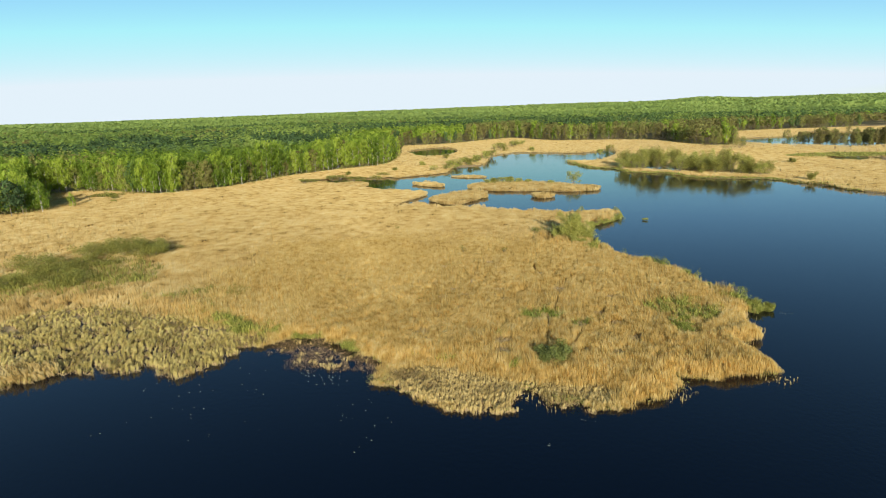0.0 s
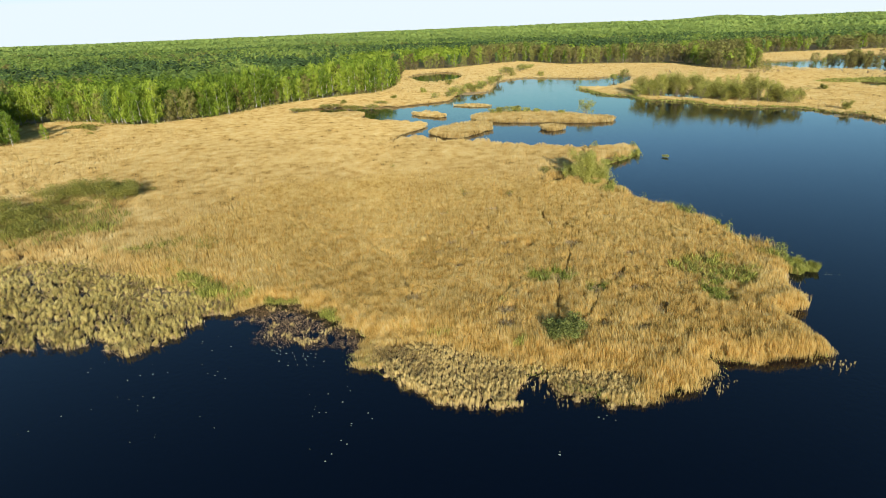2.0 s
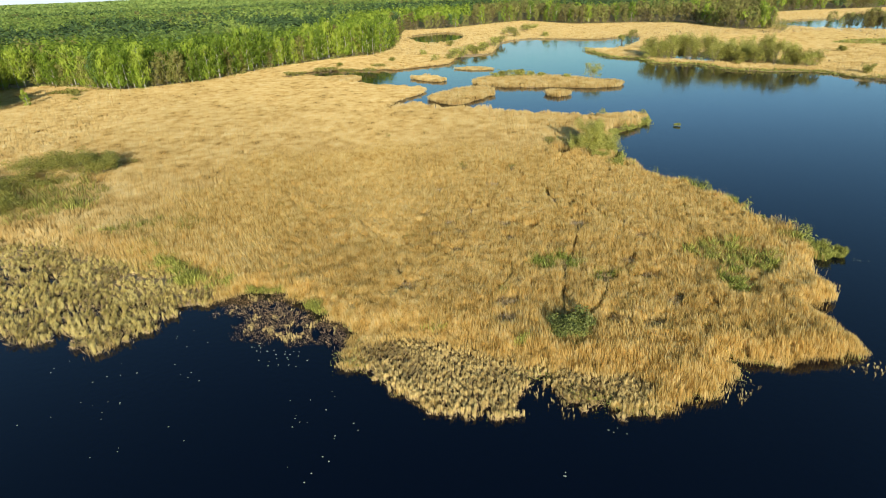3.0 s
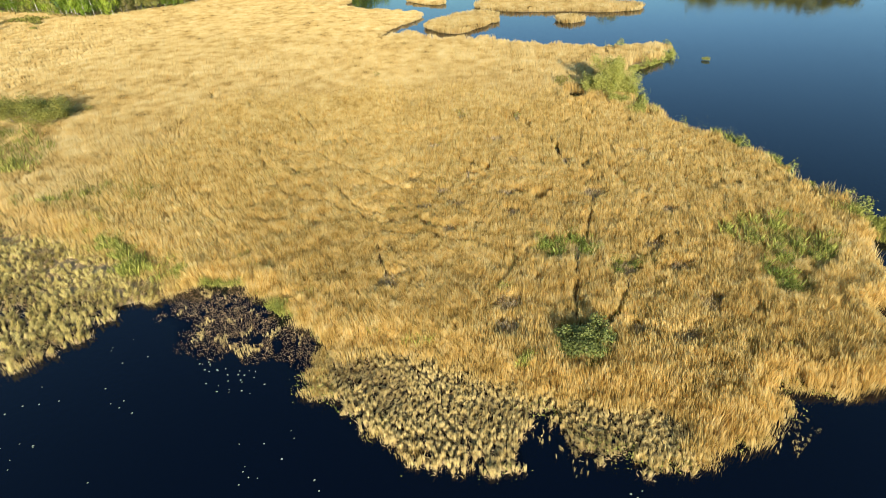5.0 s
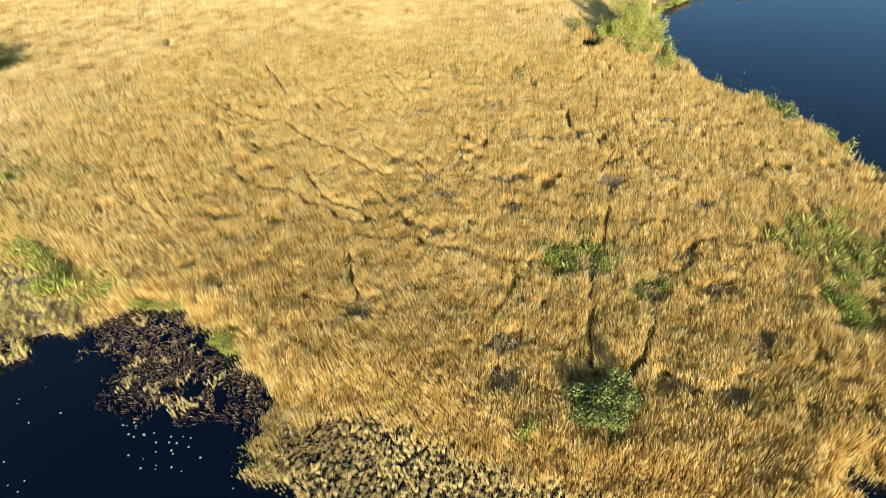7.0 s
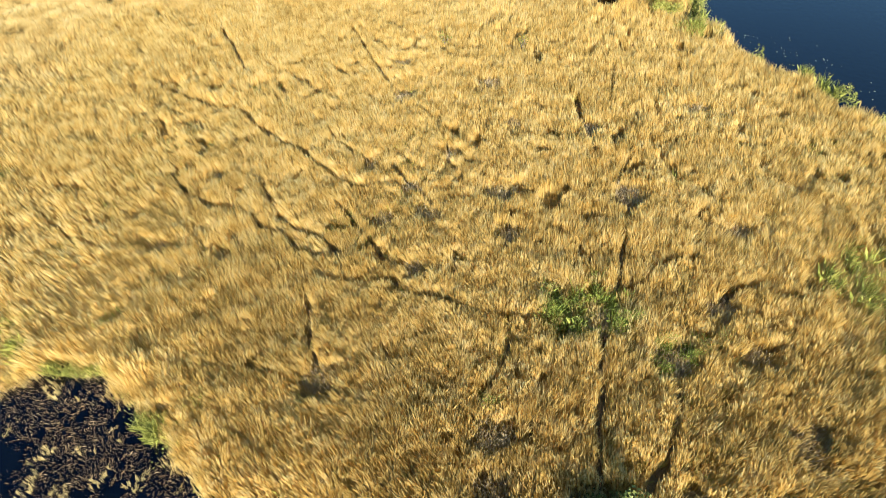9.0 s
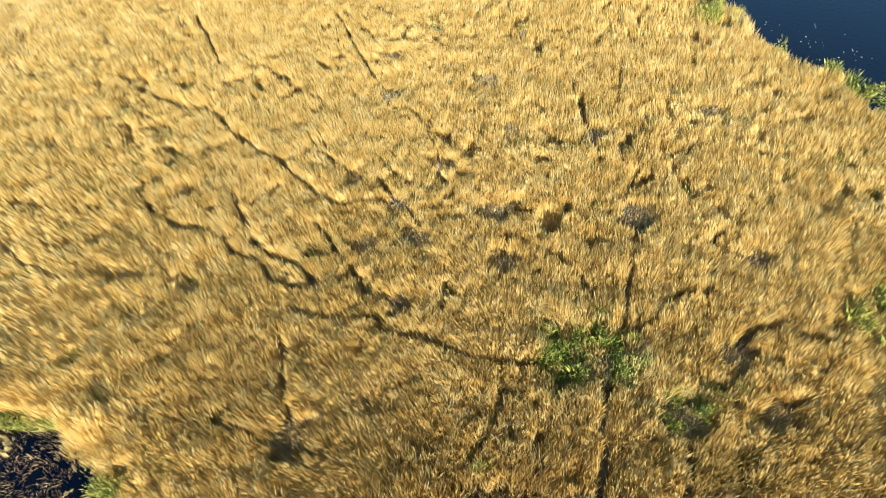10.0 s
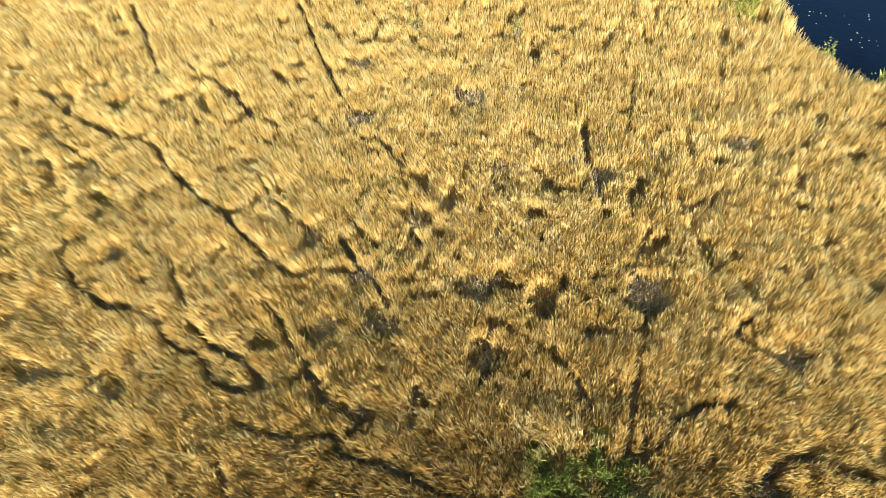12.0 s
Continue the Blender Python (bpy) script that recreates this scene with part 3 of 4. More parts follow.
v, f = join([reed_field(-100, 130, 330, 660, 0.8, 0.8, 1.4), reed_field(62, 158, 170, 420, 1.8, 0.6, 1.5, edge=3.0), reed_field(158, 260, 170, 420, 1.8, 0.6, 1.5), reed_field(130, 620, 330, 740, 0.45, 1.0, 1.5)])
stuff("reed_meadow", v, f, REED_SHEAF, "tan reed meadow between lake and forest", "reeds")
for key, label in (("long", "long low islet of golden reeds in the lake"), ("west", "rounded islet of dry reeds at a channel"),
                   ("small", "tiny islet of dry reeds in open water"), ("sedge", "flat islet of greenish sedge and reeds"),
                   ("strip", "narrow strip of sedge standing in water"), ("reed_bank", "small bank of old reeds in water"), ("spit", "low spit of pale reeds in a dark channel")):
    p = ISLETS[key]
    x, y = scatter(p[:, 0].min(), p[:, 0].max(), p[:, 1].min(), p[:, 1].max(), 13)
    ok = inside(p, x, y) + (vnoise(x, y, 2, 3) - 0.5) * 2 > 0
    x, y = x[ok], y[ok]
    v, f = blades(x, y, np.zeros(len(x)), (0.8 if key in ("sedge", "strip") else 1.6) * (0.6 + 0.7 * rng.random(len(x))), 0.26, 0.15, vnoise(x, y, 5, 2) * 6)
    stuff("reed_islet", v, f, REED_SHEAF, label, "reed islet")


def tufts(cx, cy, each, height, droop, width, fan=0.16):
    """Brushes of old reed: leaves that rise together from one root and nod the same way."""
    m = len(cx)
    k = np.repeat(np.arange(m), each)
    a = rng.random(len(k)) * 2 * np.pi
    h = height[k] * (0.6 + 0.4 * rng.random(len(k)))
    # nod held near +y so the flat sides catch the sun
    nod = (1.57 + (vnoise(cx, cy, 3.5, 3) - 0.5) * 2.8 + rng.normal(0, 0.4, m))[k]
    bend = (droop * (0.5 + 0.9 * rng.random(m)))[k]
    r = fan * rng.random(len(k))
    x, y = cx[k] + np.cos(a) * r * 0.8, cy[k] + np.sin(a) * r * 0.8
    ox, oy = np.cos(a) * r + np.cos(nod) * bend, np.sin(a) * r + np.sin(nod) * bend
    side = np.stack([-np.sin(nod), np.cos(nod)], 1) * (width * (0.6 + 0.8 * rng.random(len(k))))[:, None]
    foot = np.stack([x, y, np.full(len(k), -0.05)], 1)
    m1 = np.stack([x + ox * 0.4 + side[:, 0], y + oy * 0.4 + side[:, 1], h * 0.88], 1)
    m2 = np.stack([x + ox * 0.4 - side[:, 0], y + oy * 0.4 - side[:, 1], h * 0.88], 1)
    tip = np.stack([x + ox * (0.8 + 0.7 * rng.random(len(k))), y + oy * (0.8 + 0.7 * rng.random(len(k))), h * (0.8 + 0.3 * rng.random(len(k)))], 1)
    v = np.stack([foot, m1, m2, tip], 1).reshape(-1, 3)
    i = np.arange(len(k))[:, None] * 4
    return v, np.concatenate([i + [0, 1, 2], i + [1, 3, 2]])


def old_bed(poly, size, each, label, tall, droop, hole, low_each, mat, edge_rise=0.5):
    """Tufts on an uneven lattice, with gaps of dark water between them."""
    gx_, gy_ = np.meshgrid(np.arange(poly[:, 0].min(), poly[:, 0].max(), size), np.arange(poly[:, 1].min(), poly[:, 1].max(), size))
    x, y = gx_.ravel() + rng.normal(0, 0.33 * size, gx_.size), gy_.ravel() + rng.normal(0, 0.33 * size, gx_.size)
    d = inside(poly, x, y)
    ok = (d + (vnoise(x, y, 1.5, 11) - 0.5) * 2 > -0.4) & (land(x, y) + (vnoise(x, y, 1.2, 12) - 0.5) * 2.6 + rng.normal(0, 0.35, len(x)) > -0.2)
    ok &= vnoise(x, y, 1.3, 14) * 0.75 + 0.25 * rng.random(len(x)) > hole
    x, y = x[ok], y[ok]
    rim = np.clip(1.5 - land(x, y), 0, 1)
    v, f = tufts(x, y, each, (tall + edge_rise * rim) * (0.65 + 0.6 * rng.random(len(x))), droop, 0.025, size * 0.4)
    stuff("old_reed_clumps", v, f, mat, label, "reeds")
    low = np.repeat(np.arange(len(x)), low_each)
    lx, ly = x[low] + rng.normal(0, size * 0.55, len(low)), y[low] + rng.normal(0, size * 0.55, len(low))
    v, f = blades(lx, ly, np.full(len(low), -0.05), tall * (0.4 + 0.35 * rng.random(len(low))), 0.035, 0.3, rng.random(len(low)) * 6.3, 0.3)
    stuff("old_reed_stubble", v, f, STUBBLE, "brown broken reed stubble between old reed clumps", "dead reeds")


old_bed(OLD_BEDS[0], 0.4, 18, "weathered pale reed clumps standing in dark water", 0.85, 0.26, 0.2, 12, REED_OLD, 0.1)
old_bed(OLD_BEDS[1], 0.58, 18, "golden old reed clumps standing along the bay", 1.15, 0.45, 0.36, 9, TUSSOCK, 0.0)
x, y = scatter(-46, -12, 6, 27, 80.0)
deep = inside(SPARSE_BED, x, y) + (vnoise(x, y, 2.5, 18) - 0.5) * 3
ok = (deep + 1.2 > 4.5 * rng.random(len(x)) ** 1.5) & (vnoise(x, y, 0.9, 15) * 0.7 + 0.5 * vnoise(x, y, 4, 17) > 0.46)
x, y = x[ok], y[ok]
v, f = blades(x, y, np.full(len(x), -0.05), 0.1 + 0.34 * rng.random(len(x)) ** 2, 0.02, 0.3, vnoise(x, y, 2, 19) * 7, 0.35)
stuff("sparse_reeds", v, f, SODDEN, "brown broken reed stems in shallow dark water", "reeds")
x, y = scatter(-44, -12, 9, 26, 9.0)
line = np.abs(y - 15.5 + 0.22 * (x + 30)) - 3 * (vnoise(x, y, 3, 20) - 0.3)  # the outer row of tufts
ok = (inside(SPARSE_BED, x, y) > 0.2) & (vnoise(x, y, 1.1, 16) > np.clip(0.6 + 0.1 * line, 0.57, 0.88))
v, f = tufts(x[ok], y[ok], 6, 0.35 + 0.4 * rng.random(ok.sum()), 0.2, 0.017, 0.12)
stuff("sparse_reeds", v, f, REED_OLD, "thin pale reed tufts scattered in dark water", "reeds")

x, y = np.concatenate([rng.normal(8, 1.8, 60), rng.normal(27.5, 1.1, 40), rng.normal(44, 1.5, 25)]), np.concatenate([rng.normal(2.6, 1.4, 60), rng.normal(4.6, 1.2, 40), rng.normal(9.8, 0.8, 25)])
v, f = tufts(x, y, 6, 0.3 + 0.4 * rng.random(len(x)), 0.2, 0.016, 0.1)
stuff("sparse_reeds", v, f, REED_OLD, "loose pale reed tufts off the reed edge", "reeds")

# young shoots
x, y = scatter(-45, 46, 14, 70, 14.0)
ok = (vnoise(x, y, 7, 27) * 0.6 + vnoise(x, y, 1.6, 28) * 0.4 > 0.56) & (land(x, y) > 3) & (hollow_cut(x, y) > 0.7)
x, y = x[ok], y[ok]
v, f = blades(x, y, np.full(len(x), 0.05), 1.5 + 0.65 * rng.random(len(x)), 0.04, 0.1, rng.random(len(x)) * 6.3, 0.1)
stuff("green_shoots", v, f, SEDGE, "thin olive-green shoots among dry reeds", "green plants")

# grey stems left standing in the hollows
px, py = [], []
for hx, hy, r in HOLLOWS:
    m = int(620 * r * r)
    px.append(hx + rng.normal(0, r * 0.62, m))
    py.append(hy + rng.normal(0, r * 0.55, m))
px, py = np.concatenate(px), np.concatenate(py)
v, f = blades(px, py, np.full(len(px), 0.05), 1.1 + 0.9 * rng.random(len(px)), 0.022, 0.08, rng.random(len(px)) * 6.3, 0.1)
stuff("grey_reeds", v, f, GREY_REED, "thin grey dead reed stems in hollows", "dead reeds")

# broken stems and wet litter on the floor of hollows and trails
px, py = [], []
for hx, hy, r in HOLLOWS:
    m = int(220 * r * r)
    px.append(hx + rng.normal(0, r * 0.6, m))
    py.append(hy + rng.normal(0, r * 0.5, m))
for t in TRAILS:
    for p, q in zip(t[:-1], t[1:]):
        m = int(14 * math.hypot(*(q - p)))
        w = rng.random(m)
        px.append(p[0] + (q[0] - p[0]) * w + rng.normal(0, 0.15, m))
        py.append(p[1] + (q[1] - p[1]) * w + rng.normal(0, 0.15, m))
px, py = np.concatenate(px), np.concatenate(py)
v, f = blades(px, py, np.full(len(px), 0.15), 0.6 + 0.9 * rng.random(len(px)), 0.05, 0.4, rng.random(len(px)) * 6.3, 0.4)
stuff("fallen_reeds", v, f, FALLEN, "flattened grey-brown reed stems on wet ground", "dead reeds")


x = np.concatenate([rng.normal(15.2, 1.3, 90), rng.normal(8.2, 1.5, 90)])
y = np.concatenate([rng.normal(31.8, 0.8, 90), rng.normal(37.2, 0.7, 90)])
v, f = tufts(x, y, 12, 2.2 + 0.6 * rng.random(180), 0.6, 0.024, 0.3)
stuff("pale_reeds", v, f, REED_OLD, "pale bent reed tufts beside fresh green plants", "reeds")


# ---- green plants ----
def green_patch(cx, cy, rx, ry, count, tall, mat, label):
    count = int(count * 5.5)
    a, r = rng.random(count) * 2 * np.pi, np.sqrt(rng.random(count))
    x, y = cx + np.cos(a) * r * rx, cy + np.sin(a) * r * ry
    ok = vnoise(x, y, 1.1, 21) + 0.35 * (1 - r) > 0.5
    x, y = x[ok], y[ok]
    h = tall * (0.4 + 0.9 * vnoise(x, y, 1.0, 22)) * (0.6 + 0.5 * rng.random(len(x)))
    c = np.stack([x, y, h * (0.45 + 0.55 * rng.random(len(x)) ** 0.5)], 1)
    lv_, lf = leaves(c[::2], 0.062)
    x, y, h = x[::5], y[::5], h[::5] * 0.9
    bv, bf = blades(x, y, np.full(len(x), 0.05), h, 0.014, 0.15, rng.random(len(x)) * 6.3, 0.15)
    v, f = join([(lv_, lf), (bv, bf)])
    stuff("sedge_patch", v, f, mat, label, "green plants")


green_patch(10.2, 33.8, 5.2, 4.0, 4600, 2.5, NETTLE, "fresh green plants in a gap of the reeds")
green_patch(39.5, 37, 7.5, 6.5, 6500, 2.6, SEDGE, "yellow-green sedge among dry reeds")
green_patch(36.8, 28, 2.8, 4.5, 2600, 2.4, NETTLE, "dark green plants among dry reeds")
green_patch(17.2, 28.6, 2.0, 1.8, 900, 2.2, NETTLE, "dark green plants in a reed hollow")
green_patch(1.2, 24.3, 1.2, 1.2, 350, 2.4, SEDGE, "small green tuft among dry reeds")
green_patch(3.4, 12.1, 1.0, 1.0, 350, 2.4, SEDGE, "bright green tuft at the reed edge")
green_patch(16.1, 49.2, 1.5, 1.5, 1500, 1.4, DARK_BUSH, "dark green plants in a reed hollow")
for cx, cy, rx, ry, m in ((-57, 33.5, 3, 2.2, 1300), (-49, 27.3, 3.4, 2.0, 1300), (-44.3, 29.2, 3.2, 1.6, 900), (-41.5, 26.2, 2.4, 1.2, 800), (-53, 31, 2.6, 1.8, 900), (-62, 38, 3.5, 2.5, 900)):
    green_patch(cx, cy, rx, ry, m, 2.3, SEDGE, "green sedge between old reed clumps")
green_patch(-66, 48, 9, 6, 4600, 2.5, OLIVE, "thin green sedge mixed into reeds")
green_patch(-106, 60, 19, 15, 7500, 3.8, OLIVE, "olive-green sedge and twigs among dry reeds")
green_patch(-117, 56, 14, 8, 3600, 3.4, WILLOW, "olive-green sedge and twigs among dry reeds")
green_patch(-120, 44, 9, 6, 2400, 3.0, WILLOW, "olive-green sedge and twigs among dry reeds")
green_patch(-92, 57, 7, 3, 1200, 3.1, SEDGE, "thin green sedge mixed into reeds")
green_patch(-74, 45, 8, 2.4, 1500, 2.5, SEDGE, "thin green sedge mixed into reeds")
green_patch(54.2, 40.5, 2.4, 3.0, 2600, 1.9, SEDGE, "green sedge at the tip of the shore")
green_patch(57, 40, 1.5, 1.4, 1500, 1.4, SEDGE, "round green sedge tussock off the shore's tip")
green_patch(51.5, 43.5, 2.2, 2.2, 1400, 2.4, SEDGE, "green sedge at the tip of the shore")
green_patch(32, 87, 2.4, 2.0, 2600, 2.4, SEDGE, "bright green sedge mound on the lake shore")
green_patch(43, 74.5, 1.4, 1.4, 400, 2.2, SEDGE, "green sedge along the lake shore")
green_patch(-36, 26, 6, 1.6, 2200, 1.5, SEDGE, "bright green sedge rim at the bay")
green_patch(-24, 20.5, 3.5, 1.7, 1400, 1.5, SEDGE, "bright green sedge rim at the bay")
green_patch(18.5, 30.5, 4.5, 2.2, 1500, 2.2, NETTLE, "scattered green plants in thin reeds")
green_patch(21.5, 33.8, 1.6, 1.6, 600, 1.2, NETTLE, "dark green plants in a reed hollow")
green_patch(-30, 58.5, 4, 3, 900, 1.6, SEDGE, "grey-green sedge mixed into reeds")
green_patch(28.5, 12.5, 3, 1.6, 700, 1.2, NETTLE, "green plants at the reed edge")
green_patch(-38.5, 53.5, 5, 3.2, 700, 2.0, SEDGE, "grey-green sedge mixed into reeds")
green_patch(58.5, 131, 1.1, 1.1, 300, 0.9, SEDGE, "green sedge tussock standing in open water")
green_patch(47, 134, 5, 5, 900, 1.9, SEDGE, "green sedge along the lake shore")
green_patch(44, 71, 2.0, 2.4, 450, 2.4, SEDGE, "green sedge along the lake shore")
green_patch(48.5, 62, 2, 3, 700, 2.2, SEDGE, "green sedge along the lake shore")
green_patch(31.5, 88.5, 3.5, 3.5, 2600, 2.5, SEDGE, "green sedge on the lake shore")


for shore, label in ((EAST_SHORE[5:] + [(45, 146), (33, 143)], "bumpy green sedge clumps along the lake edge"), (FRONT_SHORE[12:], "low yellow-green sedge at the reed edge")):
    rim_line = rounded(shore, 6, False)
    front = shore[0][0] < 0
    x, y = [], []
    for p, q in zip(rim_line[:-1], rim_line[1:]):
        m = int((45 if front else 170) * math.hypot(*(q - p)))
        w = rng.random(m)
        x.append(p[0] + (q[0] - p[0]) * w + rng.normal(0.0 if front else 0.1, 0.8 if front else 0.55, m))
        y.append(p[1] + (q[1] - p[1]) * w + rng.normal(0.4 if front else 0.0, 0.7, m))
    x, y = np.concatenate(x), np.concatenate(y)
    lump = vnoise(x, y, 2.6, 95) - (0.5 if front else 0.42)
    x, y, lump = x[lump > 0], y[lump > 0], lump[lump > 0]
    c = np.stack([x, y, (0.3 + (2.2 if front else 5.5) * lump) * (0.25 + 0.85 * rng.random(len(x)))], 1)
    v, f = leaves(c, 0.1 if front else 0.14)
    stuff("sedge_fringe", v, f, SEDGE, label, "green plants")


# ---- shrubs ----
def shrub(cx, cy, rx, ry, tall, count, mat, label, leaf=0.3, base=0.15, group=""):
    """A willow shrub: stems that fan out from the base and a ragged crown of many small sprays."""
    thing = tagged(new("willow_bush"), label, "bush", group)
    thing.location = (cx, cy, base)
    stems = []
    tips = []
    for i in range(9):
        a, r = 6.283 * i / 9 + rng.random(), 0.35 + 0.5 * rng.random()
        t = Vector((math.cos(a) * rx * r, math.sin(a) * ry * r, tall * (0.6 + 0.3 * rng.random())))
        stems.append(tube([(0.1 * math.cos(a), 0.1 * math.sin(a), -0.2), t * 0.5 + Vector((0, 0, tall * 0.1)), t], (0.07, 0.05, 0.015), 5))
        tips.append(t)
    v, f = join(stems)
    part("stem", mesh("stem", v, f, BARK), thing, "thin grey-brown branching stem")
    tips = np.array([tuple(t) for t in tips])
    lobes = np.concatenate([tips, np.stack([rng.normal(0, 0.4, 22) * rx, rng.normal(0, 0.4, 22) * ry, tall * (0.25 + 0.6 * rng.random(22))], 1)])
    k = rng.integers(0, len(lobes), count)
    d = rng.normal(size=(count, 3))
    d /= np.linalg.norm(d, axis=1)[:, None]
    c = lobes[k] + d * (rng.random(count) ** 0.45)[:, None] * np.array([rx * 0.3, ry * 0.3, tall * 0.2])
    c[:, 2] = np.clip(c[:, 2], 0.15, tall * 1.1)
    v, f = leaves(c, leaf, out=d * 0.6 + np.array([0, 0, 0.3]), loose=0.6, hang=0.3)
    part("crown", mesh("crown", v, f, mat), thing)
    return thing


for cx, cy, rx, ry, h, c, mat in ((26, 99, 4.8, 4.5, 9.5, 14000, WILLOW), (22.5, 100, 2.6, 3, 5.5, 2600, WILLOW), (31, 102, 3.2, 4, 6, 3500, WILLOW), (16.5, 105, 2.5, 2.5, 3.4, 1100, OLIVE),
                                  (32, 98, 2.2, 2.2, 3.6, 1500, WILLOW), (28, 93, 3, 2, 3.2, 1600, WILLOW)):
    shrub(cx, cy, rx, ry, h, c, mat, "yellow-green willow bush at the lake shore among reeds", 0.15, group="bushes at the shore")
for cx, cy, h in ((-6.8, 82.3, 3.6), (4.8, 81.8, 3.2), (-30.8, 113.5, 3.2), (53.3, 47.5, 3.4), (-44, 57, 2.6)):
    shrub(cx, cy, 1.0, 1.0, h, 110, OLIVE if cx < 50 else WILLOW, "thin willow sapling rising out of dry reeds", 0.16, group="saplings in the reeds")
for cx, cy, rx, ry, h, c in ((-109, 82, 8, 6, 7.5, 7000), (-99, 80, 6, 5, 6.2, 5000), (-118, 80, 7, 6, 5.6, 4200), (-117, 63, 9, 7, 5.2, 5500), (-106, 54, 8, 6, 4.6, 4500),
                             (-122, 50, 10, 8, 5.0, 5500), (-111, 71, 8, 5, 4.4, 3600), (-128, 68, 9, 8, 5.2, 4600), (-103, 88, 6, 4, 5.0, 2600)):
    shrub(cx, cy, rx, ry, h, c, OLIVE, "low olive-brown willow thicket among reeds", 0.18, group="willow thickets in the reeds")
shrub(10.4, 14.2, 3.4, 3.2, 3.6, 7500, DARK_BUSH, "dark green willow bush at the reed edge", 0.13)
shrub(-199, 202, 7, 5, 3, 700, OLIVE, "low brown bush before the wood", 0.5)
for i in range(44):
    t = i / 43
    cx, cy = 90 + 66 * t + rng.normal(0, 3), 280 - 40 * t + 2 + rng.random() * 22
    shrub(cx, cy, 3.2 + 3 * rng.random(), 3.2 + 3 * rng.random(), 6.5 + 8.5 * rng.random(), 1700, WILLOW if i % 3 else OLIVE, "tall yellow-green willow on the far lake shore", 0.3,
          group="willows on the far shore")
for cx, cy, h in ((100, 330, 7), (118, 345, 8), (130, 330, 7), (150, 300, 6), (95, 385, 6), (108, 410, 7), (-5, 350, 6), (3, 372, 7), (-10, 330, 5), (8, 395, 6), (20, 445, 6), (45, 440, 5),
                  (168, 222, 5), (200, 300, 4), (-60, 300, 3), (-45, 330, 4), (-30, 380, 5), (5, 234, 3), (14, 236, 3.5), (47, 223, 8), (-88, 280, 3), (220, 420, 9), (232, 440, 10), (214, 455, 9)):
    shrub(cx, cy, h * 0.6, h * 0.6, h, 700, WILLOW if int(cx) % 2 else OLIVE, "single grey-green willow by the water", 0.35, group="scattered willows")


for cx, cy, h in [(-27 + 34 * t + rng.normal(0, 4), 300 + 120 * t + rng.normal(0, 6), 2.5 + 3.5 * rng.random()) for t in rng.random(26)] + \
        [(8 + 36 * t + rng.normal(0, 3), 470 + 70 * t + rng.normal(0, 8), 3 + 4 * rng.random()) for t in rng.random(16)] + \
        [(2, 229, 3.4), (6, 230, 4.2), (10, 231, 4.4), (14, 231, 3.8), (19, 231, 3.4), (24, 230, 2.8), (36, 225, 2.6), (-214, 171, 3), (-190, 195, 3.2), (-184, 186, 2)]:
    shrub(cx, cy, h * 0.75, h * 0.75, h, 420, WILLOW if rng.random() < 0.6 else OLIVE, "low olive-green willow bush at the marsh edge", 0.3, group="low willows of the marsh")
rim_line = rounded([(62, 346), (66, 322)] + BUSH_SHORE[:10], 6, False)
x, y = [], []
for p, q in zip(rim_line[:-1], rim_line[1:]):
    m = int(16 * math.hypot(*(q - p)))
    w = rng.random(m)
    x.append(p[0] + (q[0] - p[0]) * w + rng.normal(1.5, 1.6, m))
    y.append(p[1] + (q[1] - p[1]) * w + rng.normal(1.5, 1.6, m))
x, y = np.concatenate(x), np.concatenate(y)
c = np.stack([x, y, (0.3 + 1.3 * vnoise(x, y, 4, 96)) * (0.2 + rng.random(len(x)))], 1)
v, f = leaves(c, 0.4)
stuff("sedge_fringe", v, f, SEDGE, "low green sedge rim along the far shore", "green plants")
a, r = rng.random(6000) * 6.283, np.sqrt(rng.random(6000))
x, y = 262 + np.cos(a) * r * 42, 345 + np.sin(a) * r * 16
c = np.stack([x, y, 0.9 + 0.7 * vnoise(x, y, 5, 97) + 0.5 * rng.random(6000)], 1)
v, f = leaves(c, 0.4)
stuff("sedge_fringe", v, f, SEDGE, "wet green meadow patch among dry reeds", "green plants")


for cx, cy in [(-64.0, 275.8), (-66.7, 260.0), (-75.0, 257.2), (-80.0, 259.4), (-89.9, 267.1), (-94.7, 263.8), (-107.5, 250.3), (-101.7, 249.6)]:
    shrub(cx, cy, 4.5, 2.5, 2.6, 500, OLIVE, "low brown willow scrub standing in dark water", 0.3, group="scrub in the dark channel")


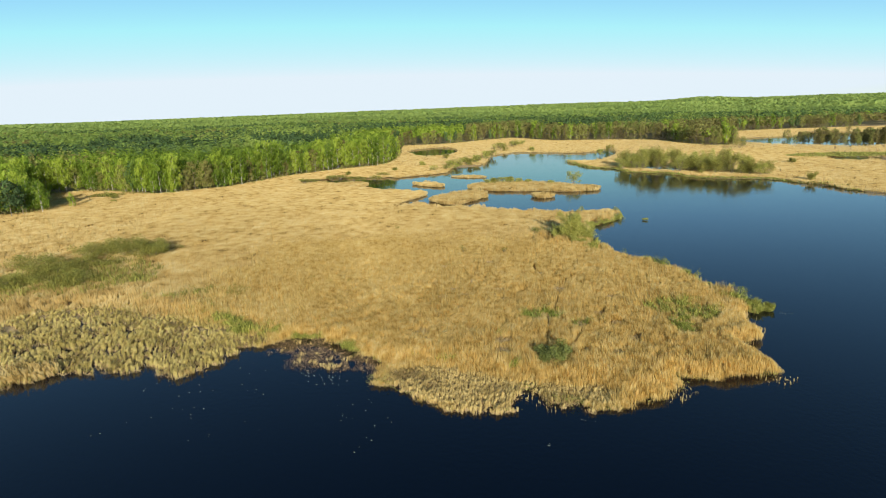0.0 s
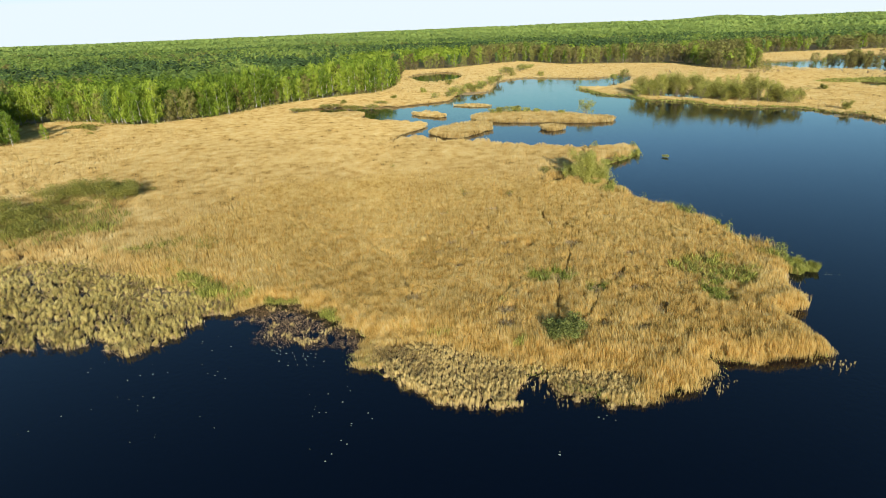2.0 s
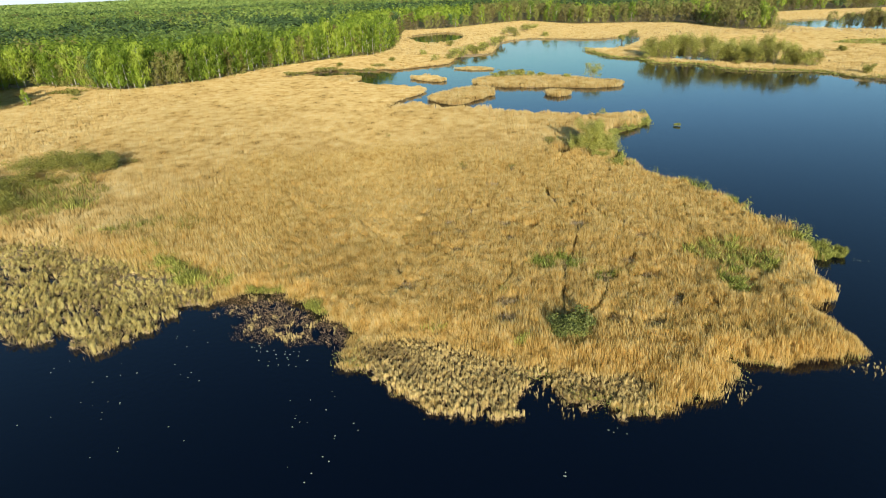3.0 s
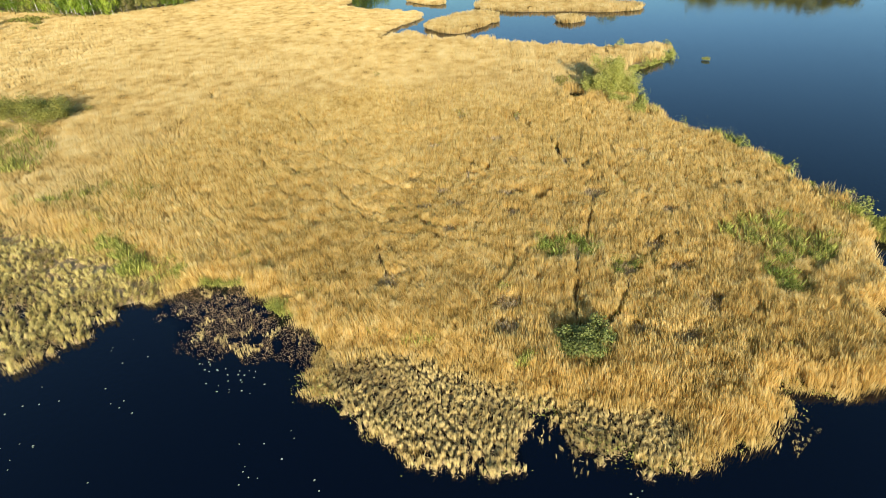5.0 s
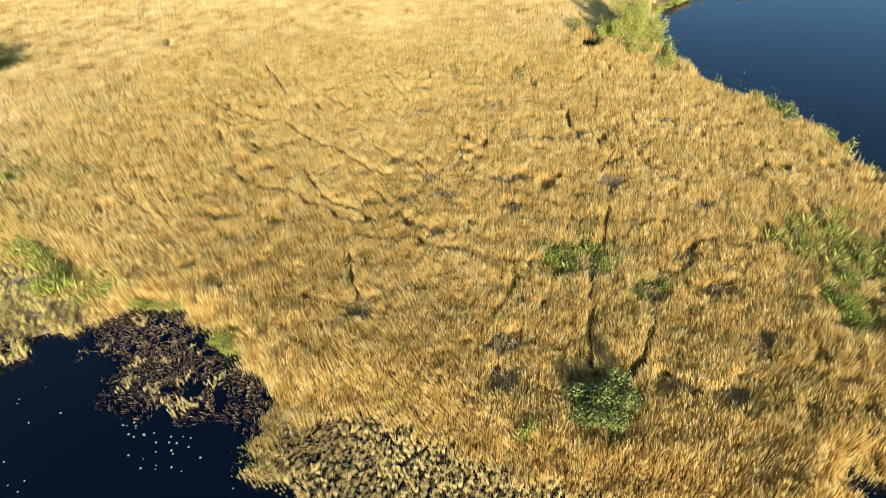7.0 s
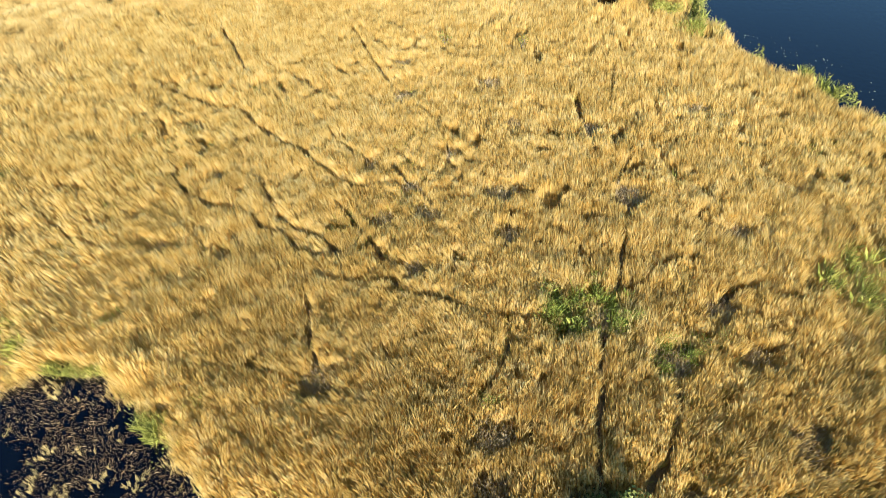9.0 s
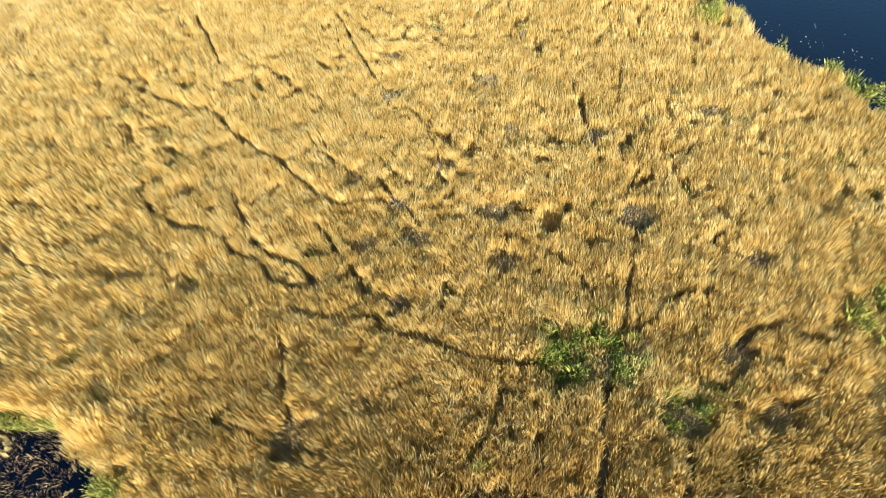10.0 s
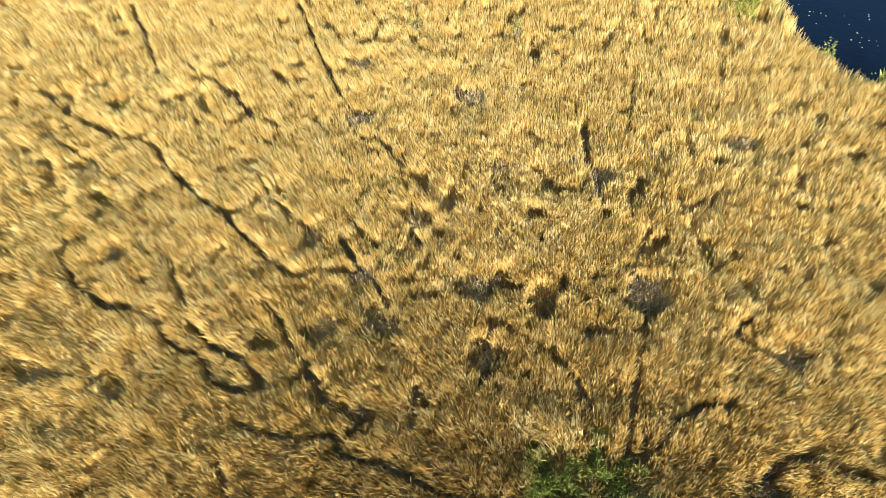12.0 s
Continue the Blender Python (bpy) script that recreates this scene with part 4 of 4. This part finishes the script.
# ---- trees ----
def tree_meshes(kind, tall, m=800):
    """Trunk, limbs and crown of one tree, about its foot."""
    bend = rng.normal(0, 0.03, 2) * tall
    path = [Vector((bend[0] * t * t, bend[1] * t * t, tall * t - 0.3)) for t in (0, 0.3, 0.6, 0.97)]
    r = 0.0105 * tall
    trunk = tube(path, (r, r * 0.8, r * 0.5, 0.03), 5)
    limbs, lobes = [], []
    low, wide, count = {"birch": (0.16, 0.2, 12), "alder": (0.12, 0.23, 12), "pine": (0.3, 0.14, 10)}[kind]
    for i in range(count):
        t = low + (0.95 - low) * (i + 0.5) / count
        a = 2.4 * i + rng.random()
        at = Vector((bend[0] * t * t, bend[1] * t * t, tall * t - 0.3))
        s = (t - low) / (1 - low)
        reach = tall * wide * (1.0 - 0.75 * abs(s - 0.35) ** 1.2) * (0.7 + 0.5 * rng.random())
        end = at + Vector((math.cos(a) * reach, math.sin(a) * reach, reach * (0.5 if kind != "pine" else 0.15)))
        limbs.append(tube([at, (at + end) / 2 + Vector((0, 0, 0.2)), end], (r * 0.4, r * 0.25, 0.02), 3))
        lobes += [end, at.lerp(end, 0.55)]
    lobes.append(Vector(path[-1]))
    lobes = np.array([tuple(p) for p in lobes])
    k = rng.integers(0, len(lobes), m)
    c = lobes[k] + rng.normal(0, 1, (m, 3)) * np.array([tall * 0.045, tall * 0.045, tall * 0.055])
    if kind == "birch":
        c[:, 2] -= rng.random(m) ** 2 * tall * 0.1
    leaf = leaves(c, tall * 0.0255 * math.sqrt(1000 / m), hang=0.75 if kind == "birch" else 0.2, out=(c - lobes[k]) / (tall * 0.05) + np.array([c[:, 0], c[:, 1], 0 * c[:, 2]]).T * 0.25, loose=0.45)
    bark = BARK_WHITE if kind == "birch" else BARK
    mat = {"birch": BIRCH_LEAF, "alder": ALDER_LEAF, "pine": PINE_LEAF}[kind]
    lv_, lf = join([trunk] + limbs)
    return mesh("trunk", lv_, lf, bark), mesh("crown", *leaf, mat)


MODELS = {k: [tree_meshes(k, h) for h in hs] for k, hs in (("birch", (21, 23, 19, 22, 17)), ("alder", (15, 18, 13)), ("pine", (21, 18)))}
FAR_MODELS = {k: [tree_meshes(k, h, 450) for h in hs] for k, hs in (("birch", (21, 19)), ("alder", (15, 18, 13)), ("pine", (20,)))}
LABELS = {"birch": "white-stemmed birch in fresh green leaf at the wood's edge", "alder": "olive-brown alder just coming into leaf",
          "pine": "dark green pine with a bare lower trunk"}


def tree(kind, x, y, scale=1.0, group="trees along the wood's edge"):
    choice = (MODELS if math.hypot(x, y) < 340 else FAR_MODELS)[kind]
    trunk, crown = choice[rng.integers(0, len(choice))]
    thing = tagged(new(kind + "_tree"), LABELS[kind], "tree", group)
    thing.location, thing.rotation_euler, thing.scale = (x, y, 0.2), (0, 0, rng.random() * 6.28), (scale,) * 3
    part("trunk", trunk, thing)
    part("crown", crown, thing)
    return thing


LEFT_TREES = [(-206, 150, "pine", 0.8), (-209, 145, "pine", 0.75), (-204, 154, "pine", 0.7), (-213, 141, "pine", 0.8), (-200, 160, "birch", 0.7), (-203, 164, "birch", 0.65),
              (-206, 158, "birch", 0.75), (-206, 169, "birch", 0.6), (-196, 174, "birch", 0.35), (-165, 240, "alder", 0.85), (-159, 239, "alder", 0.8),
              (-154, 238, "alder", 0.75), (-184, 232, "birch", 0.8), (-190, 228, "birch", 0.85)]
edge = rounded([p for p in WOOD_EDGE if -300 < p[0] < 560 and p[1] > 100], 6, False)
length = np.concatenate([[0], np.cumsum(np.hypot(*np.diff(edge, axis=0).T))])
s = 0.0
while s < length[-1]:
    x, y = np.interp(s, length, edge[:, 0]), np.interp(s, length, edge[:, 1])
    far = math.hypot(x, y)
    for row in range(3 if far < 420 else 1):
        a, c = x - row * 4.5 + rng.normal(0, 1.3), y + row * 3.5 + rng.normal(0, 1.3) + 1
        pick = rng.random()
        near_birch = x < -60 and y < 420
        kind = ("birch" if pick < 0.75 else "alder" if pick < 0.93 else "pine") if near_birch else ("alder" if pick < 0.7 else "birch" if pick < 0.9 else "pine")
        tree(kind, a, c, (0.5 + 0.3 * rng.random() + 0.42 * float(vnoise(a, c, 14, 36))) * (0.7 if c < 200 else 1))
    s += 4.2 if far < 420 else 7.0


def canopy(x, y, k, tall, radius, leaf):
    """Crowns of a wood, k sprays on each, joined."""
    m = len(x)
    d = rng.normal(size=(m, k, 3))
    d[..., 2] = np.abs(d[..., 2]) * 1.1 - 0.45
    d /= np.linalg.norm(d, axis=2)[..., None]
    h = tall * (0.72 + 0.25 * rng.random(m) + 0.35 * vnoise(x, y, 90, 33))
    r = radius * (0.75 + 0.5 * rng.random(m))
    z0 = hill(x, y) + h * 0.6
    rough = 0.86 + 0.24 * rng.random((m, k))
    c = np.stack([x[:, None] + d[..., 0] * rough * r[:, None], y[:, None] + d[..., 1] * rough * r[:, None], z0[:, None] + d[..., 2] * rough * h[:, None] * 0.4], -1)
    return leaves(c.reshape(-1, 3), leaf, out=d.reshape(-1, 3), loose=0.09)


def wood_points(r0, r1, area, lo=-54, hi=52):
    m = int(0.5 * (r1 * r1 - r0 * r0) * radians(hi - lo) / area)
    r, a = np.sqrt(r0 * r0 + (r1 * r1 - r0 * r0) * rng.random(m)), radians(lo) + radians(hi - lo) * rng.random(m)
    x, y = r * np.sin(a), r * np.cos(a) - 60
    ok = (inside(WOOD, x, y) > 6) & ~((x > -265) & (y < 200))
    return x[ok], y[ok]


def wood(x, y, k, tall, radius, leaf):
    depth = inside(WOOD, x, y)
    chance = vnoise(x, y, 60, 31) * 0.7 + 0.3 * rng.random(len(x))
    east = (x > -20) & (depth < 60)
    pine = (chance > np.where(depth < 70, 0.86, np.where(depth < 330, 0.5, 0.66))) & ~east
    alder = (east & (chance > 0.25)) | (~pine & (chance < 0.2))
    birch = ~pine & ~alder
    for pick, mat, name, label in ((birch & (depth < 70), BIRCH_LEAF, "birch_wood", "fresh green birch wood seen from above"),
                                   (birch & (depth >= 70), FOREST_LEAF, "mixed_wood", "muted green mixed wood seen from above"),
                                   (pine, PINE_LEAF, "pine_wood", "dark pine stand within the green wood"),
                                   (alder, ALDER_LEAF, "alder_wood", "olive-brown alder wood by the marsh")):
        if not pick.any():
            continue
        v, f = canopy(x[pick], y[pick], k, tall * (1.05 if name == "pine_wood" else 1), radius * (0.8 if name == "pine_wood" else 1), leaf)
        stuff(name, v, f, mat, label, "forest")


x, y = wood_points(230, 460, 40)
wood(x, y, 66, 20, 3.4, 0.9)
x, y = wood_points(460, 850, 50)
wood(x, y, 30, 18.5, 3.8, 1.4)
x, y = wood_points(850, 1250, 85)
wood(x, y, 22, 17.5, 5.0, 1.8)
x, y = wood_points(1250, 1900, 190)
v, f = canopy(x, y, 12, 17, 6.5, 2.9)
stuff("distant_forest", v, f, HAZY_FAR_LEAF, "mixed green forest reaching to the horizon", "forest")
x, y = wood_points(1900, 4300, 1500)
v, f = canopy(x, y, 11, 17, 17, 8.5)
stuff("distant_forest", v, f, HAZY_FAR_LEAF, "green forest on low hills at the horizon", "forest")
for i in range(34):
    tree("alder", 300 + 110 * rng.random(), 425 + 120 * rng.random(), 0.45 + 0.2 * rng.random(), "alders standing in the flooded pond")
for i in range(120):
    t = rng.random() ** 0.8
    tree("alder", 290 + 85 * t + rng.normal(0, 4), 446 - 36 * t + 30 * rng.random() ** 2, 0.5 + 0.35 * rng.random(), "alders standing in the flooded pond")
for x, y, k, sc in LEFT_TREES:
    tree(k, x, y, sc, "trees before the wood's edge")


x, y = [], []
for p, q, far in zip(edge[:-1], edge[1:], np.hypot(*edge[1:].T)):
    m = int(math.hypot(*(q - p)) * (22 if far < 450 else 9))
    w = rng.random(m)
    x.append(p[0] + (q[0] - p[0]) * w + rng.normal(0, 1.8, m))
    y.append(p[1] + (q[1] - p[1]) * w + rng.normal(0, 1.8, m) + 0.5)
x, y = np.concatenate(x), np.concatenate(y)
c = np.stack([x, y, 0.3 + (0.5 + 4.5 * vnoise(x, y, 7, 51) ** 2) * rng.random(len(x))], 1)
v, f = leaves(c, 0.5)
stuff("undergrowth", v, f, ALDER_LEAF, "low green and brown scrub along the wood's edge", "scrub")


# ---- small things ----
def lily_pad(x, y, r):
    bm = bmesh.new()
    ring = [bm.verts.new((r * math.cos(a) * (1 + 0.06 * rng.normal()), r * math.sin(a), 0.004 + 0.012 * rng.random())) for a in np.linspace(0.25, 6.03, 11)]
    mid = bm.verts.new((0, 0, 0))
    for p, q in zip(ring[:-1], ring[1:]):
        bm.faces.new((mid, p, q))
    me = bpy.data.meshes.new("lily_pad")
    bm.to_mesh(me)
    bm.free()
    me.materials.append(LILY)
    ob = new("lily_pad", me)
    ob.location, ob.rotation_euler = (x, y, 0.012), (0, 0, rng.random() * 6.28)
    return tagged(ob, "pale green water lily leaf floating on the lake", "lily pad", "lily leaves in the bay")


for cx, cy, m, sp in ((-27.5, 9, 22, 1.6), (-31, 11.3, 6, 0.8), (-42, 13, 5, 1.2), (-46, 5, 6, 2.2), (-38, 5, 5, 1.5), (-45, -1.5, 8, 2.0), (-20, 2, 4, 1.2), (-22, -2, 6, 2.0), (-17, -4, 5, 1.2),
                      (-20, -8, 4, 1.8), (-53, -5, 3, 2), (-38, -7, 5, 2.5), (-56, 7, 3, 1), (12.5, -1.5, 4, 0.8), (7, -8, 3, 1), (39.5, 88, 8, 1.2), (43.5, 83, 8, 1.3), (48, 80, 9, 1.5), (45, 87, 6, 2), (52, 73, 7, 1.5), (60, 38, 6, 0.9)):
    for i in range(m):
        lily_pad(cx + rng.normal(0, sp), cy + rng.normal(0, sp * 0.8), 0.05 + 0.06 * rng.random())
